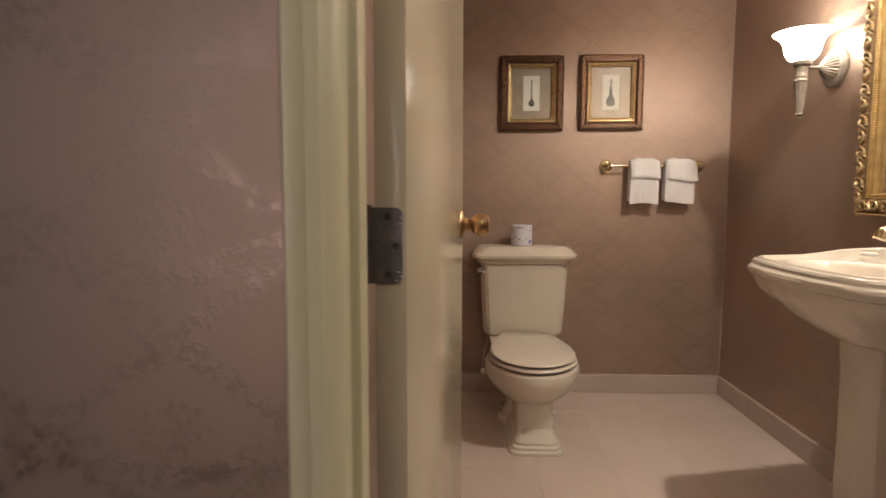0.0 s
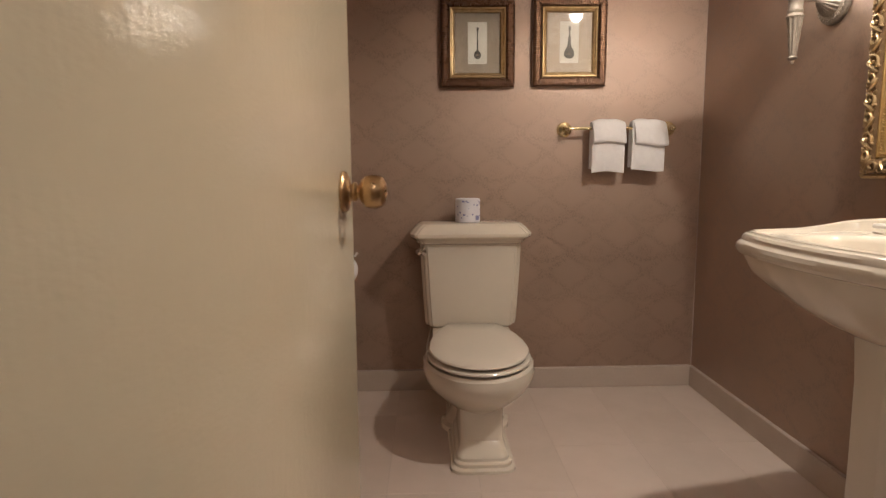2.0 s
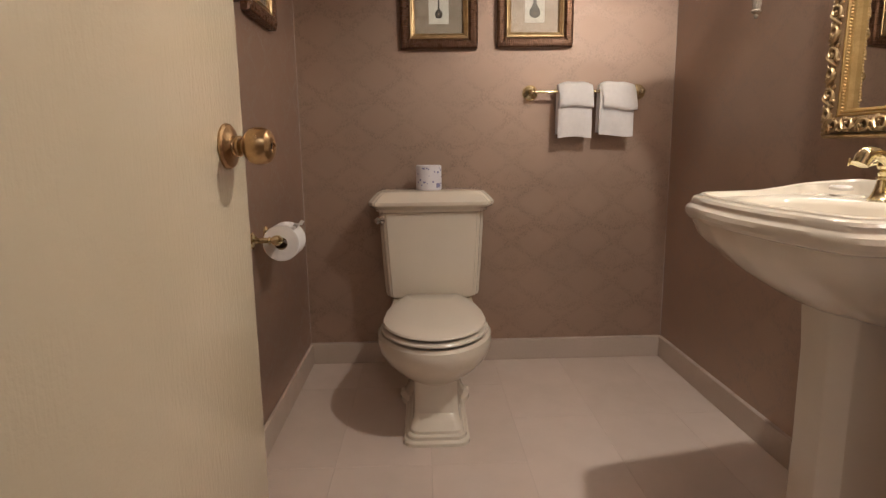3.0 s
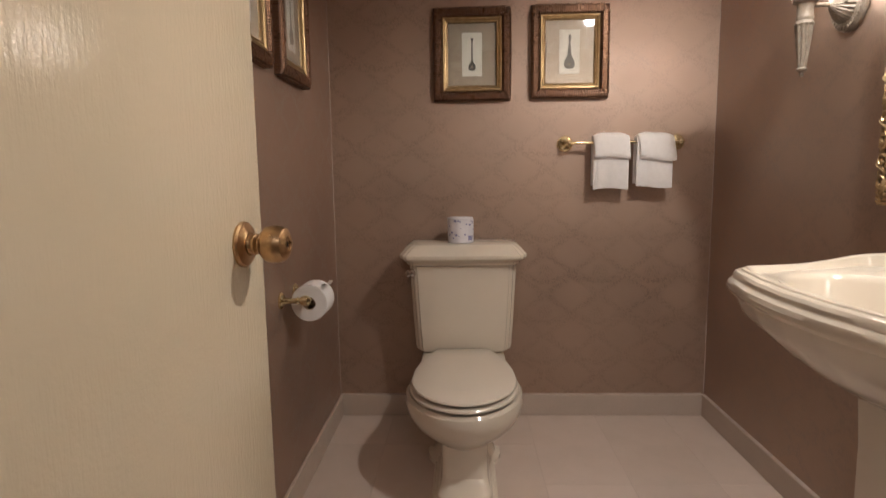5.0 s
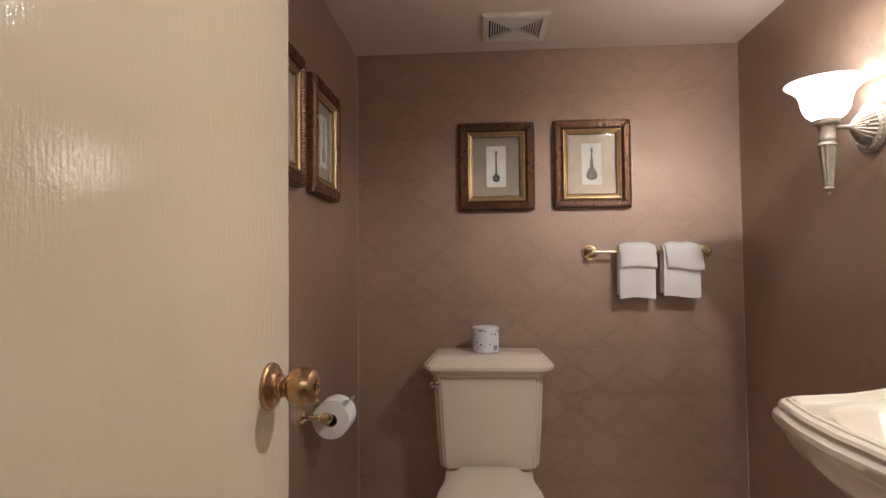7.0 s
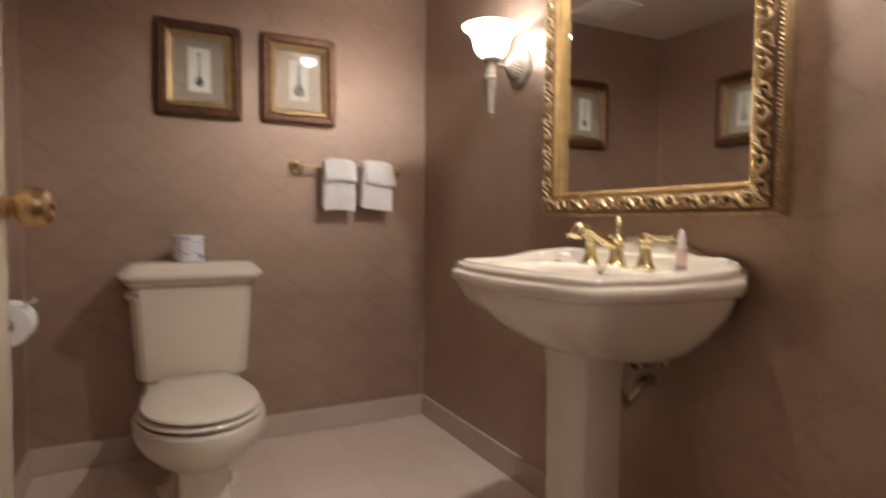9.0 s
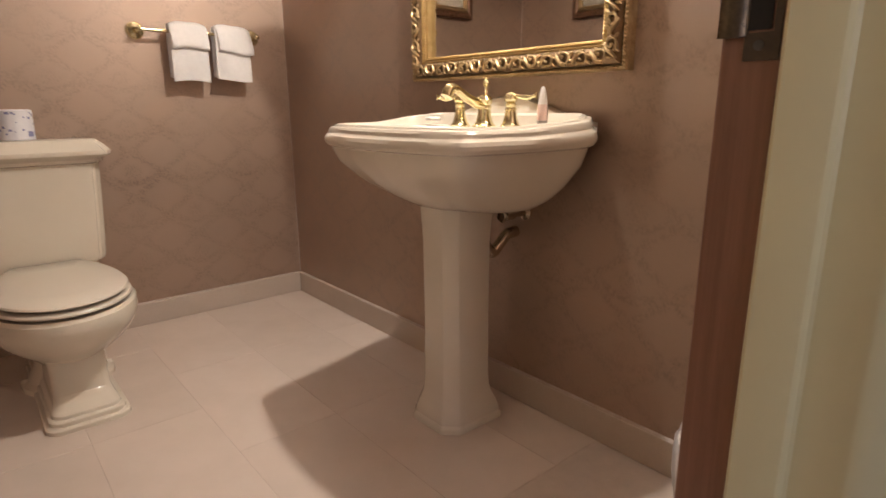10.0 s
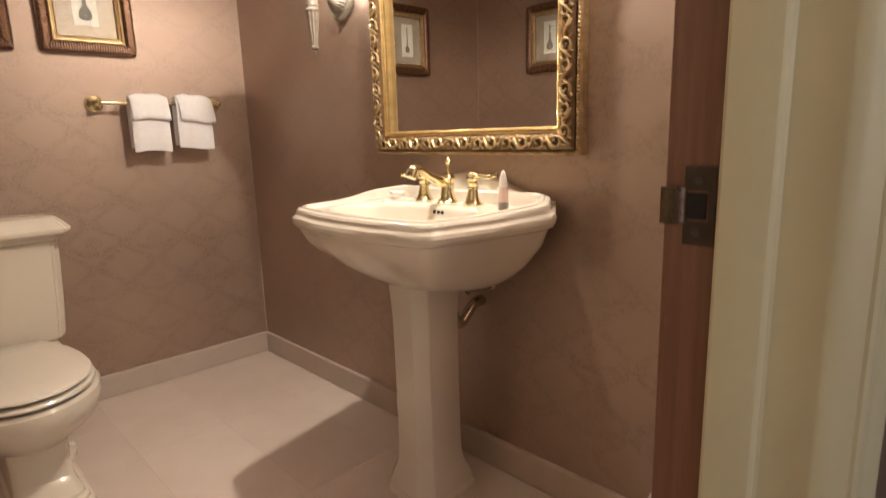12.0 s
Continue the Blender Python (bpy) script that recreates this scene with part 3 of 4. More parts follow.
def build_toilet():
    toilet = thing("toilet", "bone white two-piece toilet with closed lid against the wall", "toilet", at=pose(0.460, Y1, 0))
    # local: y = 0 is the wall, the bowl reaches to -y
    tank = skin(bmesh.new(), [tank_ring(w, f, -0.03, z) for w, f, z in (
        (0.168, -0.196, 0.358), (0.186, -0.213, 0.361), (0.196, -0.223, 0.370), (0.200, -0.227, 0.386), (0.207, -0.232, 0.50), (0.213, -0.238, 0.62), (0.2175, -0.242, 0.722), (0.219, -0.243, 0.734))])
    tank_ob = part("tank", tank, CHINA, toilet)
    lid = skin(bmesh.new(), [tank_ring(w, f, -0.02, z, 0.058) for w, f, z in (
        (0.222, -0.246, 0.728), (0.230, -0.254, 0.732), (0.233, -0.257, 0.742), (0.240, -0.264, 0.748), (0.249, -0.272, 0.752), (0.257, -0.280, 0.760), (0.259, -0.282, 0.768), (0.258, -0.281, 0.775), (0.252, -0.275, 0.781), (0.240, -0.262, 0.796), (0.222, -0.240, 0.8115), (0.216, -0.233, 0.814))])
    part("tank_lid", lid, CHINA, toilet)
    lever_at = Matrix.Translation((-0.203, -0.218, 0.698)) @ pose(0, 0, 0, 90, 0, -45)
    lever = part("flush_lever", turned([(0.019, 0), (0.019, 0.005), (0.014, 0.009), (0.009, 0.014), (0.010, 0.019), (0.014, 0.024), (0.014, 0.031), (0.009, 0.036)], 24, lever_at), CHROME, tank_ob, "chrome flush lever")
    # bowl
    rows = [(0.345, 0.198, 0.275, 0.20, -0.545), (0.335, 0.206, 0.285, 0.215, -0.545), (0.315, 0.209, 0.289, 0.22, -0.545), (0.285, 0.204, 0.280, 0.22, -0.545), (0.255, 0.190, 0.258, 0.22, -0.545),
            (0.225, 0.165, 0.222, 0.23, -0.548), (0.200, 0.135, 0.182, 0.24, -0.555), (0.180, 0.108, 0.150, 0.25, -0.56), (0.160, 0.092, 0.130, 0.26, -0.56)]
    bowl = skin(bmesh.new(), [[(x, y, z) for x, y in egg(a, f, b, c, power=2.05)] for z, a, f, b, c in rows])
    part("bowl", bowl, CHINA, toilet)
    deck = skin(bmesh.new(), [lid_ring(w, f, -0.06, z, 0.06) for w, f, z in ((0.10, -0.34, 0.20), (0.14, -0.38, 0.28), (0.165, -0.40, 0.345), (0.168, -0.40, 0.352), (0.160, -0.39, 0.356))])
    part("tank_deck", deck, CHINA, toilet)
    foot = skin(bmesh.new(), [lid_ring(w, f, b, z, c) for w, f, b, z, c in (
        (0.112, -0.800, -0.20, 0.0, 0.034), (0.112, -0.800, -0.20, 0.012, 0.034), (0.109, -0.797, -0.20, 0.016, 0.034), (0.101, -0.788, -0.205, 0.018, 0.032), (0.101, -0.788, -0.205, 0.030, 0.032), (0.098, -0.785, -0.205, 0.034, 0.032), (0.092, -0.778, -0.21, 0.036, 0.030),
        (0.091, -0.777, -0.215, 0.046, 0.030), (0.087, -0.768, -0.22, 0.054, 0.029), (0.080, -0.742, -0.23, 0.066, 0.026), (0.077, -0.722, -0.235, 0.085, 0.022), (0.076, -0.710, -0.24, 0.14, 0.020), (0.078, -0.705, -0.24, 0.19, 0.020), (0.090, -0.705, -0.24, 0.222, 0.022))])
    part("pedestal", foot, CHINA, toilet)
    trap = skin(bmesh.new(), [[(x, y, z) for x, y in egg(a, f, b, c)] for z, a, f, b, c in ((0.0, 0.140, 0.14, 0.10, -0.38), (0.018, 0.140, 0.14, 0.10, -0.38), (0.03, 0.120, 0.14, 0.1, -0.38), (0.08, 0.095, 0.15, 0.1, -0.38), (0.16, 0.090, 0.16, 0.1, -0.38), (0.24, 0.11, 0.16, 0.1, -0.38))])
    part("trapway", trap, CHINA, toilet)
    for s in (-1, 1):
        part("bolt_cap", turned([(0.015, 0), (0.015, 0.008), (0.010, 0.016), (0.004, 0.019)], 18, pose(s * 0.124, -0.38, 0.017)), SEAT_PLASTIC, toilet, "white bolt cap")

    # seat and lid: round in front, drawn in towards the hinge
    def seat_outline(a, front, cy, back, waist):
        pts = []
        for i in range(37):
            t = math.pi * (1 + i / 36)
            pts.append((a * math.cos(t), cy + front * math.sin(t)))
        for k in (0.25, 0.5, 0.72, 0.86, 0.95, 1.0):
            pts.append((a + (waist - a) * (k ** 2.2), cy + (back - cy) * k))
        for k in (1.0, 0.95, 0.86, 0.72, 0.5, 0.25):
            pts.append((-(a + (waist - a) * (k ** 2.2)), cy + (back - cy) * k))
        return pts

    def slab(z0, z1, grow, top_round=0.006):
        base = seat_outline(0.186 + grow, 0.240 + grow, -0.585, -0.246, 0.104)
        cx, cy = 0.0, -0.56
        rings = []
        for inset, z in ((0.006, z0), (0.0, z0 + 0.004), (0.0, z1 - top_round), (0.003, z1 - top_round * 0.35), (0.010, z1)):
            rings.append([(x * (1 - inset / 0.2), cy + (y - cy) * (1 - inset / 0.22), z) for x, y in base])
        rings.append([(x * 0.6, cy + (y - cy) * 0.6, z1 + 0.003) for x, y in base])
        return skin(bmesh.new(), rings)

    part("seat", slab(0.3535, 0.368, 0.004), SEAT_PLASTIC, toilet)
    part("seat_lid", slab(0.3765, 0.390, -0.002, 0.008), SEAT_PLASTIC, toilet)
    for s in (-1, 1):
        part("seat_bumper", boxed(s * 0.15 - 0.012, s * 0.15 + 0.012, -0.60, -0.57, 0.344, 0.355, bevel=0.002), SEAT_PLASTIC, toilet, "white rubber bumper")
    # water supply beside the bowl
    valve = part("supply_valve", turned([(0.006, 0), (0.006, 0.05), (0.010, 0.052), (0.010, 0.072), (0.006, 0.076)], 16, Matrix.Translation((-0.192, -0.010, 0.14)) @ pose(0, 0, 0, 90, 0, 0)), CHROME, toilet, "chrome stop valve")
    part("valve_handle", turned([(0.016, 0), (0.018, 0.004), (0.018, 0.010), (0.010, 0.014)], 18, Matrix.Translation((-0.192, -0.086, 0.14)) @ pose(0, 0, 0, 90, 0, 0)), CAP_WHITE, valve, "white oval handle")
    part("supply_hose", tube(bmesh.new(), curve_points([(-0.192, -0.066, 0.15), (-0.192, -0.08, 0.24), (-0.175, -0.10, 0.33), (-0.16, -0.12, 0.38)]), 0.005), CHROME, toilet, "braided steel hose")
    return toilet


build_toilet()

# wrapped spare roll on the tank lid
roll = thing("toilet_roll", "wrapped white toilet roll with blue print on the tank lid", "toilet roll", at=pose(0.452, 3.040, 0.8145, 0, 0, 20))
R, HR = 0.054, 0.104
part("wrapper", turned([(0.017, 0.002), (R - 0.004, 0), (R, 0.004), (R, HR - 0.004), (R - 0.004, HR), (0.024, HR - 0.001), (0.018, HR - 0.006)], 40), WRAP, roll)
rng = random.Random(5)


def wrapped_patch(a0, a1, z0, z1, r=R + 0.0006):
    n = max(2, int((a1 - a0) / 6) + 1)
    pts = [(r * math.cos(radians(a0 + (a1 - a0) * i / (n - 1))), r * math.sin(radians(a0 + (a1 - a0) * i / (n - 1)))) for i in range(n)]
    return skin(bmesh.new(), [[(x, y, z0), (x, y, z1), (x * 0.985, y * 0.985, z1), (x * 0.985, y * 0.985, z0)] for x, y in pts])


for k in range(26):
    a, z = rng.uniform(-170, -10), rng.uniform(0.014, 0.092)
    w, hh = rng.uniform(4, 12), rng.uniform(0.003, 0.008)
    part("printed_leaf", wrapped_patch(a, a + w, z, min(z + hh, HR - 0.008)), WRAP_INK, roll, smooth=False)
part("printed_block", wrapped_patch(-75, -52, 0.012, 0.030), WRAP_INK, roll, "blue printed label block")


# ---- basin ----
SINK_Y = 1.720


def basin_outline():
    """(depth from wall, sideways) corners of the basin's plan."""
    half = [(0.012, 0.310), (0.050, 0.335), (0.100, 0.366), (0.135, 0.368), (0.190, 0.352), (0.400, 0.306), (0.448, 0.296), (0.466, 0.282), (0.478, 0.250), (0.505, 0.120)]
    return half + [(0.513, 0.0)] + [(d, -s) for d, s in half[::-1]]


def radial(outline, centre, n):
    """The outline as n radii round a centre, evenly turned."""
    out = []
    m = len(outline)
    for i in range(n):
        a = 2 * math.pi * i / n
        dx, dy = math.cos(a), math.sin(a)
        best = 0.0
        for j in range(m):
            (x1, y1), (x2, y2) = outline[j], outline[(j + 1) % m]
            x1, x2, y1, y2 = x1 - centre[0], x2 - centre[0], y1 - centre[1], y2 - centre[1]
            den = dx * (y2 - y1) - dy * (x2 - x1)
            if abs(den) < 1e-9:
                continue
            t = (x1 * (y2 - y1) - y1 * (x2 - x1)) / den
            u = (x1 * dy - y1 * dx) / den
            if t > 0 and -1e-6 <= u <= 1 + 1e-6:
                best = max(best, t)
        out.append(best)
    return out


def build_basin():
    basin = thing("pedestal_sink", "bone white china pedestal basin with moulded rim", "pedestal sink", at=pose(X1, SINK_Y, 0, 0, 0, 0))
    N, C = 144, (0.27, 0.0)
    rad = radial(basin_outline(), C, N)
    rad = [(rad[i - 1] + 2 * rad[i] + rad[(i + 1) % N]) / 4 for i in range(N)]
    low = []
    for i in range(N):
        a = 2 * math.pi * i / N
        back = 0.5 - 0.5 * math.cos(a)
        low.append(0.090 + 0.018 * abs(math.cos(2 * a)) + 0.080 * back ** 1.3 + 0.045 * abs(math.sin(a)) * back + 0.020 * abs(math.sin(a)))

    def ring(off, z, mix=0.0, other=None, up=0.030):
        pts = []
        for i in range(N):
            a = 2 * math.pi * i / N
            r = (rad[i] - off) * (1 - mix) + (other[i] if other else 0) * mix
            d = max(0.0, C[0] - 0.072 * mix + r * math.cos(a))
            lift = up * max(0.0, 1 - d / 0.30) ** 1.3 * max(0.0, min(1.0, (z - 0.79) / 0.08))
            pts.append((-d, C[1] + r * math.sin(a), z + lift))
        return pts

    def oval(sa, sb, z, cd=0.297):
        return [(-(cd + sa * math.cos(2 * math.pi * i / N)), sb * math.sin(2 * math.pi * i / N), z) for i in range(N)]

    U = 0.021
    rings = [ring(0, 0.652, 1.0, low), ring(0.05, 0.657, 0.88, low), ring(0.04, 0.672, 0.70, low), ring(0.036, 0.694, 0.50, low), ring(0.034, 0.720, 0.31, low), ring(0.033, 0.750, 0.15, low), ring(0.029, 0.775, 0.04, low),
             ring(0.022, 0.786 + U), ring(0.020, 0.793 + U), ring(0.006, 0.798 + U), ring(0.0, 0.806 + U), ring(-0.001, 0.815 + U), ring(0.003, 0.824 + U), ring(0.010, 0.829 + U), ring(0.013, 0.833 + U), ring(0.014, 0.840 + U), ring(0.019, 0.846 + U), ring(0.027, 0.849 + U),
             ring(0.031, 0.849 + U), ring(0.033, 0.852 + U), ring(0.040, 0.854 + U), ring(0.047, 0.852 + U, up=0.026), ring(0.053, 0.846 + U, up=0.008), ring(0.058, 0.842 + U, up=0.0),
             oval(0.157, 0.243, 0.841 + U), oval(0.151, 0.235, 0.837 + U), oval(0.145, 0.226, 0.826 + U), oval(0.134, 0.205, 0.790), oval(0.105, 0.16, 0.750), oval(0.06, 0.09, 0.728), oval(0.022, 0.022, 0.722)]
    part("bowl", skin(bmesh.new(), rings), CHINA, basin)
    # raised ledge against the wall, highest behind the spout
    n, sec = 40, [(0.0, 0.0), (0.050, 0.0), (0.044, 0.35), (0.036, 0.75), (0.030, 0.95), (0.022, 1.0), (0.0, 1.0)]
    rows = []
    for i in range(n + 1):
        s = -0.296 + 0.592 * i / n
        k = abs(s) / 0.296
        top = 0.012 + 0.070 * (0.5 + 0.5 * math.cos(math.pi * min(1, k))) ** 0.85
        rows.append([(-d, s, 0.858 + h * (top + 0.007)) for d, h in sec])
    part("back_ledge", skin(bmesh.new(), rows), CHINA, basin)
    # soap hollows, overflow and drain
    for s in (-1, 1):
        part("soap_recess", skin(bmesh.new(), [[(-(0.100 + a * math.cos(t)), s * 0.225 + b * math.sin(t), z) for t in [2 * math.pi * k / 24 for k in range(24)]] for a, b, z in ((0.030, 0.048, 0.860), (0.028, 0.046, 0.8640), (0.025, 0.043, 0.8650), (0.021, 0.039, 0.8632))]), CHINA, basin)
    # overflow holes are discs on the china, their shade painted near-black
    for k in (-1, 0, 1):
        part("overflow_hole", turned([(0.0058, -0.002), (0.0058, 0.0012), (0.004, 0.0014)], 16, Matrix.Translation((-(0.297 - 0.1441 * math.sqrt(1 - (k * 0.0165 / 0.2245) ** 2)), k * 0.0165, 0.8415)) @ pose(0, 0, 0, 0, -82, 0)), HOLE_SHADE, basin, "near-black disc for the shade in an overflow hole")
    part("drain", turned([(0.024, 0), (0.024, 0.003), (0.019, 0.005), (0.017, 0.003), (0.010, 0.006)], 24, pose(-0.297, 0, 0.7225)), BRASS, basin, "brass drain")

    # column with cut corners and a stepped foot
    def col(w, dw, z, cut):
        cx = -0.222
        return [(cx + a, b + 0.012, z) for a, b in ((-dw, -w + cut), (-dw + cut, -w), (dw, -w), (dw, w), (-dw + cut, w), (-dw, w - cut))]

    prof = [(0.104, 0.104, 0.0, 0.040), (0.104, 0.104, 0.014, 0.040), (0.102, 0.102, 0.019, 0.040), (0.098, 0.098, 0.024, 0.039), (0.097, 0.097, 0.040, 0.039), (0.090, 0.090, 0.062, 0.037), (0.082, 0.082, 0.085, 0.035), (0.077, 0.077, 0.11, 0.034), (0.075, 0.075, 0.15, 0.033), (0.073, 0.073, 0.35, 0.032), (0.075, 0.075, 0.55, 0.033), (0.082, 0.082, 0.665, 0.036)]
    column = skin(bmesh.new(), [col(*p) for p in prof])
    bmesh.ops.bevel(column, geom=[e for e in column.edges if abs(e.verts[0].co.z - e.verts[1].co.z) > 0.002], offset=0.004, segments=2, affect="EDGES", profile=0.5)
    part("pedestal", column, CHINA, basin)

    # taps and spout
    def bell(y, h):
        return [(0.029, 0.0), (0.029, 0.003), (0.026, 0.006), (0.022, 0.012), (0.0175, 0.026), (0.0145, 0.042), (0.0140, h - 0.018), (0.0165, h - 0.016), (0.0165, h - 0.012), (0.0130, h - 0.010), (0.0150, h - 0.005), (0.0150, h), (0.009, h + 0.004)]

    DZ, FD, FY = 0.8625, -0.102, 0.013
    for s in (-1, 1):
        tap = part("tap", turned(bell(0, 0.062), 28, pose(FD, FY + s * 0.102, DZ)), BRASS, basin, "polished brass lever tap")
        part("tap_cap", turned([(0.010, 0.0), (0.0165, 0.004), (0.0185, 0.010), (0.016, 0.017), (0.009, 0.021)], 24, pose(FD, FY + s * 0.102, DZ + 0.064)), BRASS, tap)
        # scrolled lever, set askew towards the room
        ang = radians(142) if s > 0 else radians(-58)
        dx, dy = math.cos(ang), math.sin(ang)
        line = [(FD + dx * q - dx * 0.016, FY + s * 0.102 + dy * q - dy * 0.016, DZ + 0.078 + hh) for q, hh in ((0, 0.0), (0.015, 0.004), (0.03, 0.004), (0.05, 0.000), (0.066, 0.0), (0.078, 0.004), (0.085, 0.005))]
        part("lever", tube(bmesh.new(), curve_points(line, 4), [0.0045 + 0.0065 * math.exp(-((q - 4) / 3.5) ** 2) + 0.0035 * math.exp(-((q - 14) / 2.5) ** 2) + 0.0055 * math.exp(-((q - 24) / 3.0) ** 2) for q in range(25)], 12), BRASS, tap)
    spout = part("spout_base", turned([(0.033, 0), (0.033, 0.003), (0.029, 0.006), (0.024, 0.014), (0.0195, 0.030), (0.0185, 0.048), (0.021, 0.051), (0.021, 0.056), (0.018, 0.058), (0.022, 0.064), (0.023, 0.074), (0.018, 0.084), (0.008, 0.088)], 30, pose(FD, FY, DZ)), BRASS, basin, "polished brass spout")
    arc = curve_points([(FD, FY, DZ + 0.064), (FD - 0.025, FY + 0.004, DZ + 0.064), (FD - 0.06, FY + 0.008, DZ + 0.080), (FD - 0.092, FY + 0.011, DZ + 0.100), (FD - 0.116, FY + 0.014, DZ + 0.102), (FD - 0.128, FY + 0.015, DZ + 0.082)], 6)
    part("spout", tube(bmesh.new(), arc, [0.018 - 0.0065 * min(1, i / 14) + 0.0045 * max(0.0, min(1.0, (i - 18) / 6)) for i in range(len(arc))], 16), BRASS, spout)
    part("finial", turned([(0.006, 0), (0.004, 0.010), (0.0075, 0.013), (0.004, 0.017), (0.004, 0.024), (0.0095, 0.030), (0.0105, 0.036), (0.008, 0.042), (0.004, 0.046), (0.005, 0.048), (0.002, 0.051)], 20, pose(FD + 0.006, FY, DZ + 0.084)), BRASS, spout, "brass lift rod finial")

    # stop valves and trap under the bowl
    for y, z in ((-0.062, 0.612), (0.062, 0.612)):
        v = part("stop_valve", turned([(0.022, 0), (0.022, 0.003), (0.010, 0.008), (0.008, 0.05), (0.013, 0.052), (0.013, 0.085), (0.007, 0.088)], 18, Matrix.Translation((-0.001, y, z)) @ pose(0, 0, 0, 0, -90, 0)), DARK_CHROME, basin, "tarnished chrome stop valve")
        part("valve_handle", turned([(0.007, 0), (0.016, 0.006), (0.019, 0.012), (0.016, 0.018), (0.006, 0.02)], 14, Matrix.Translation((-0.087, y, z)) @ pose(0, 0, 0, 0, -90, 0), flute=(5, 0.2, 0.005, 0.02)), DARK_CHROME, v)
        part("riser", tube(bmesh.new(), [(-0.068, y, z + 0.012), (-0.07, y * 0.98, z + 0.05), (-0.085, y * 0.9, z + 0.10)], 0.005), CHROME, v, "chrome riser")
    part("waste_trap", tube(bmesh.new(), curve_points([(-0.13, -0.02, 0.66), (-0.13, -0.02, 0.58), (-0.125, -0.022, 0.525), (-0.100, -0.025, 0.500), (-0.072, -0.025, 0.520), (-0.040, -0.025, 0.545), (-0.001, -0.025, 0.550)]), 0.017, 14), DARK_CHROME, basin, "tarnished chrome waste trap")
    return basin


build_basin()

bottle = thing("soap_bottle", "small pink lotion bottle with white pointed cap on the basin", "bottle", at=pose(1.412, 1.497, 0.8620))
part("base", turned([(0.0128, 0), (0.0134, 0.002), (0.0134, 0.020), (0.0128, 0.021)], 24), SOAP_GREY, bottle, "grey bottle base")
part("body", turned([(0.0130, 0.021), (0.0134, 0.024), (0.0132, 0.045), (0.0124, 0.056), (0.0115, 0.060)], 24), SOAP_PINK, bottle, "pink plastic body")
part("cap", turned([(0.0115, 0.060), (0.0110, 0.066), (0.0095, 0.080), (0.0068, 0.092), (0.0045, 0.100), (0.0015, 0.103)], 24), CAP_WHITE, bottle, "white pointed cap")
soap = thing("soap_bar", "thin white guest soap on the basin ledge", "soap", at=pose(1.430, 1.952, 0.8765))
part("bar", skin(bmesh.new(), [[(0.020 * k * math.cos(t), 0.030 * k * math.sin(t), z) for t in [2 * math.pi * q / 24 for q in range(24)]] for k, z in ((0.92, 0), (1, 0.003), (1, 0.007), (0.9, 0.0105), (0.6, 0.0115))]), CAP_WHITE, soap)


# ---- framed prints ----
def frame_ring(w, h, z):
    return [(-w, -h, z), (w, -h, z), (w, h, z), (-w, h, z)]


def frame_band(rows):
    """A mitred frame from (half width, half height, proud) rows."""
    bm = bmesh.new()
    rings = [[bm.verts.new(p) for p in frame_ring(*r)] for r in rows]
    for a, b in zip(rings, rings[1:]):
        for i in range(4):
            bm.faces.new((a[i], a[(i + 1) % 4], b[(i + 1) % 4], b[i]))
    return bm


def ribs(w, h, wide, z, pitch, n_scale=1.0):
    """Small cross ribs all along a frame's face."""
    bm = bmesh.new()
    for side in range(4):
        length = w if side % 2 == 0 else h
        across = h if side % 2 == 0 else w
        k = int(2 * (length - wide * 0.4) / pitch)
        for i in range(k):
            s = -length + wide * 0.4 + pitch * (i + 0.5)
            trim = max(0.0, abs(s) - (length - wide))
            lo, hi = across - wide + trim, across
            if hi - lo < 0.003:
                continue
            if side == 0:
                q = (s, -(lo + hi) / 2)
            elif side == 1:
                q = ((lo + hi) / 2, s)
            elif side == 2:
                q = (s, (lo + hi) / 2)
            else:
                q = (-(lo + hi) / 2, s)
            ex, ey = (pitch * 0.32, (hi - lo) / 2) if side % 2 == 0 else ((hi - lo) / 2, pitch * 0.32)
            pts = [(q[0] - ex, q[1] - ey), (q[0] + ex, q[1] - ey), (q[0] + ex, q[1] + ey), (q[0] - ex, q[1] + ey)]
            v = [bm.verts.new((a, b, z)) for a, b in pts] + [bm.verts.new((q[0] + (a - q[0]) * 0.55, q[1] + (b - q[1]) * 0.88, z + 0.0072)) for a, b in pts]
            for f in ((4, 5, 6, 7), (0, 1, 5, 4), (1, 2, 6, 5), (2, 3, 7, 6), (3, 0, 4, 7)):
                bm.faces.new([v[j] for j in f])
            # the rib goes on down the frame's outer side
            e = across + 0.003
            g = pitch * 0.3
            if side % 2 == 0:
                sy_ = -1 if side == 0 else 1
                box(bm, s - g, s + g, min(sy_ * e, sy_ * (e + 0.002)), max(sy_ * e, sy_ * (e + 0.002)), 0.003, 0.024)
            else:
                sx_ = 1 if side == 1 else -1
                box(bm, min(sx_ * e, sx_ * (e + 0.002)), max(sx_ * e, sx_ * (e + 0.002)), s - g, s + g, 0.003, 0.024)
    return bm


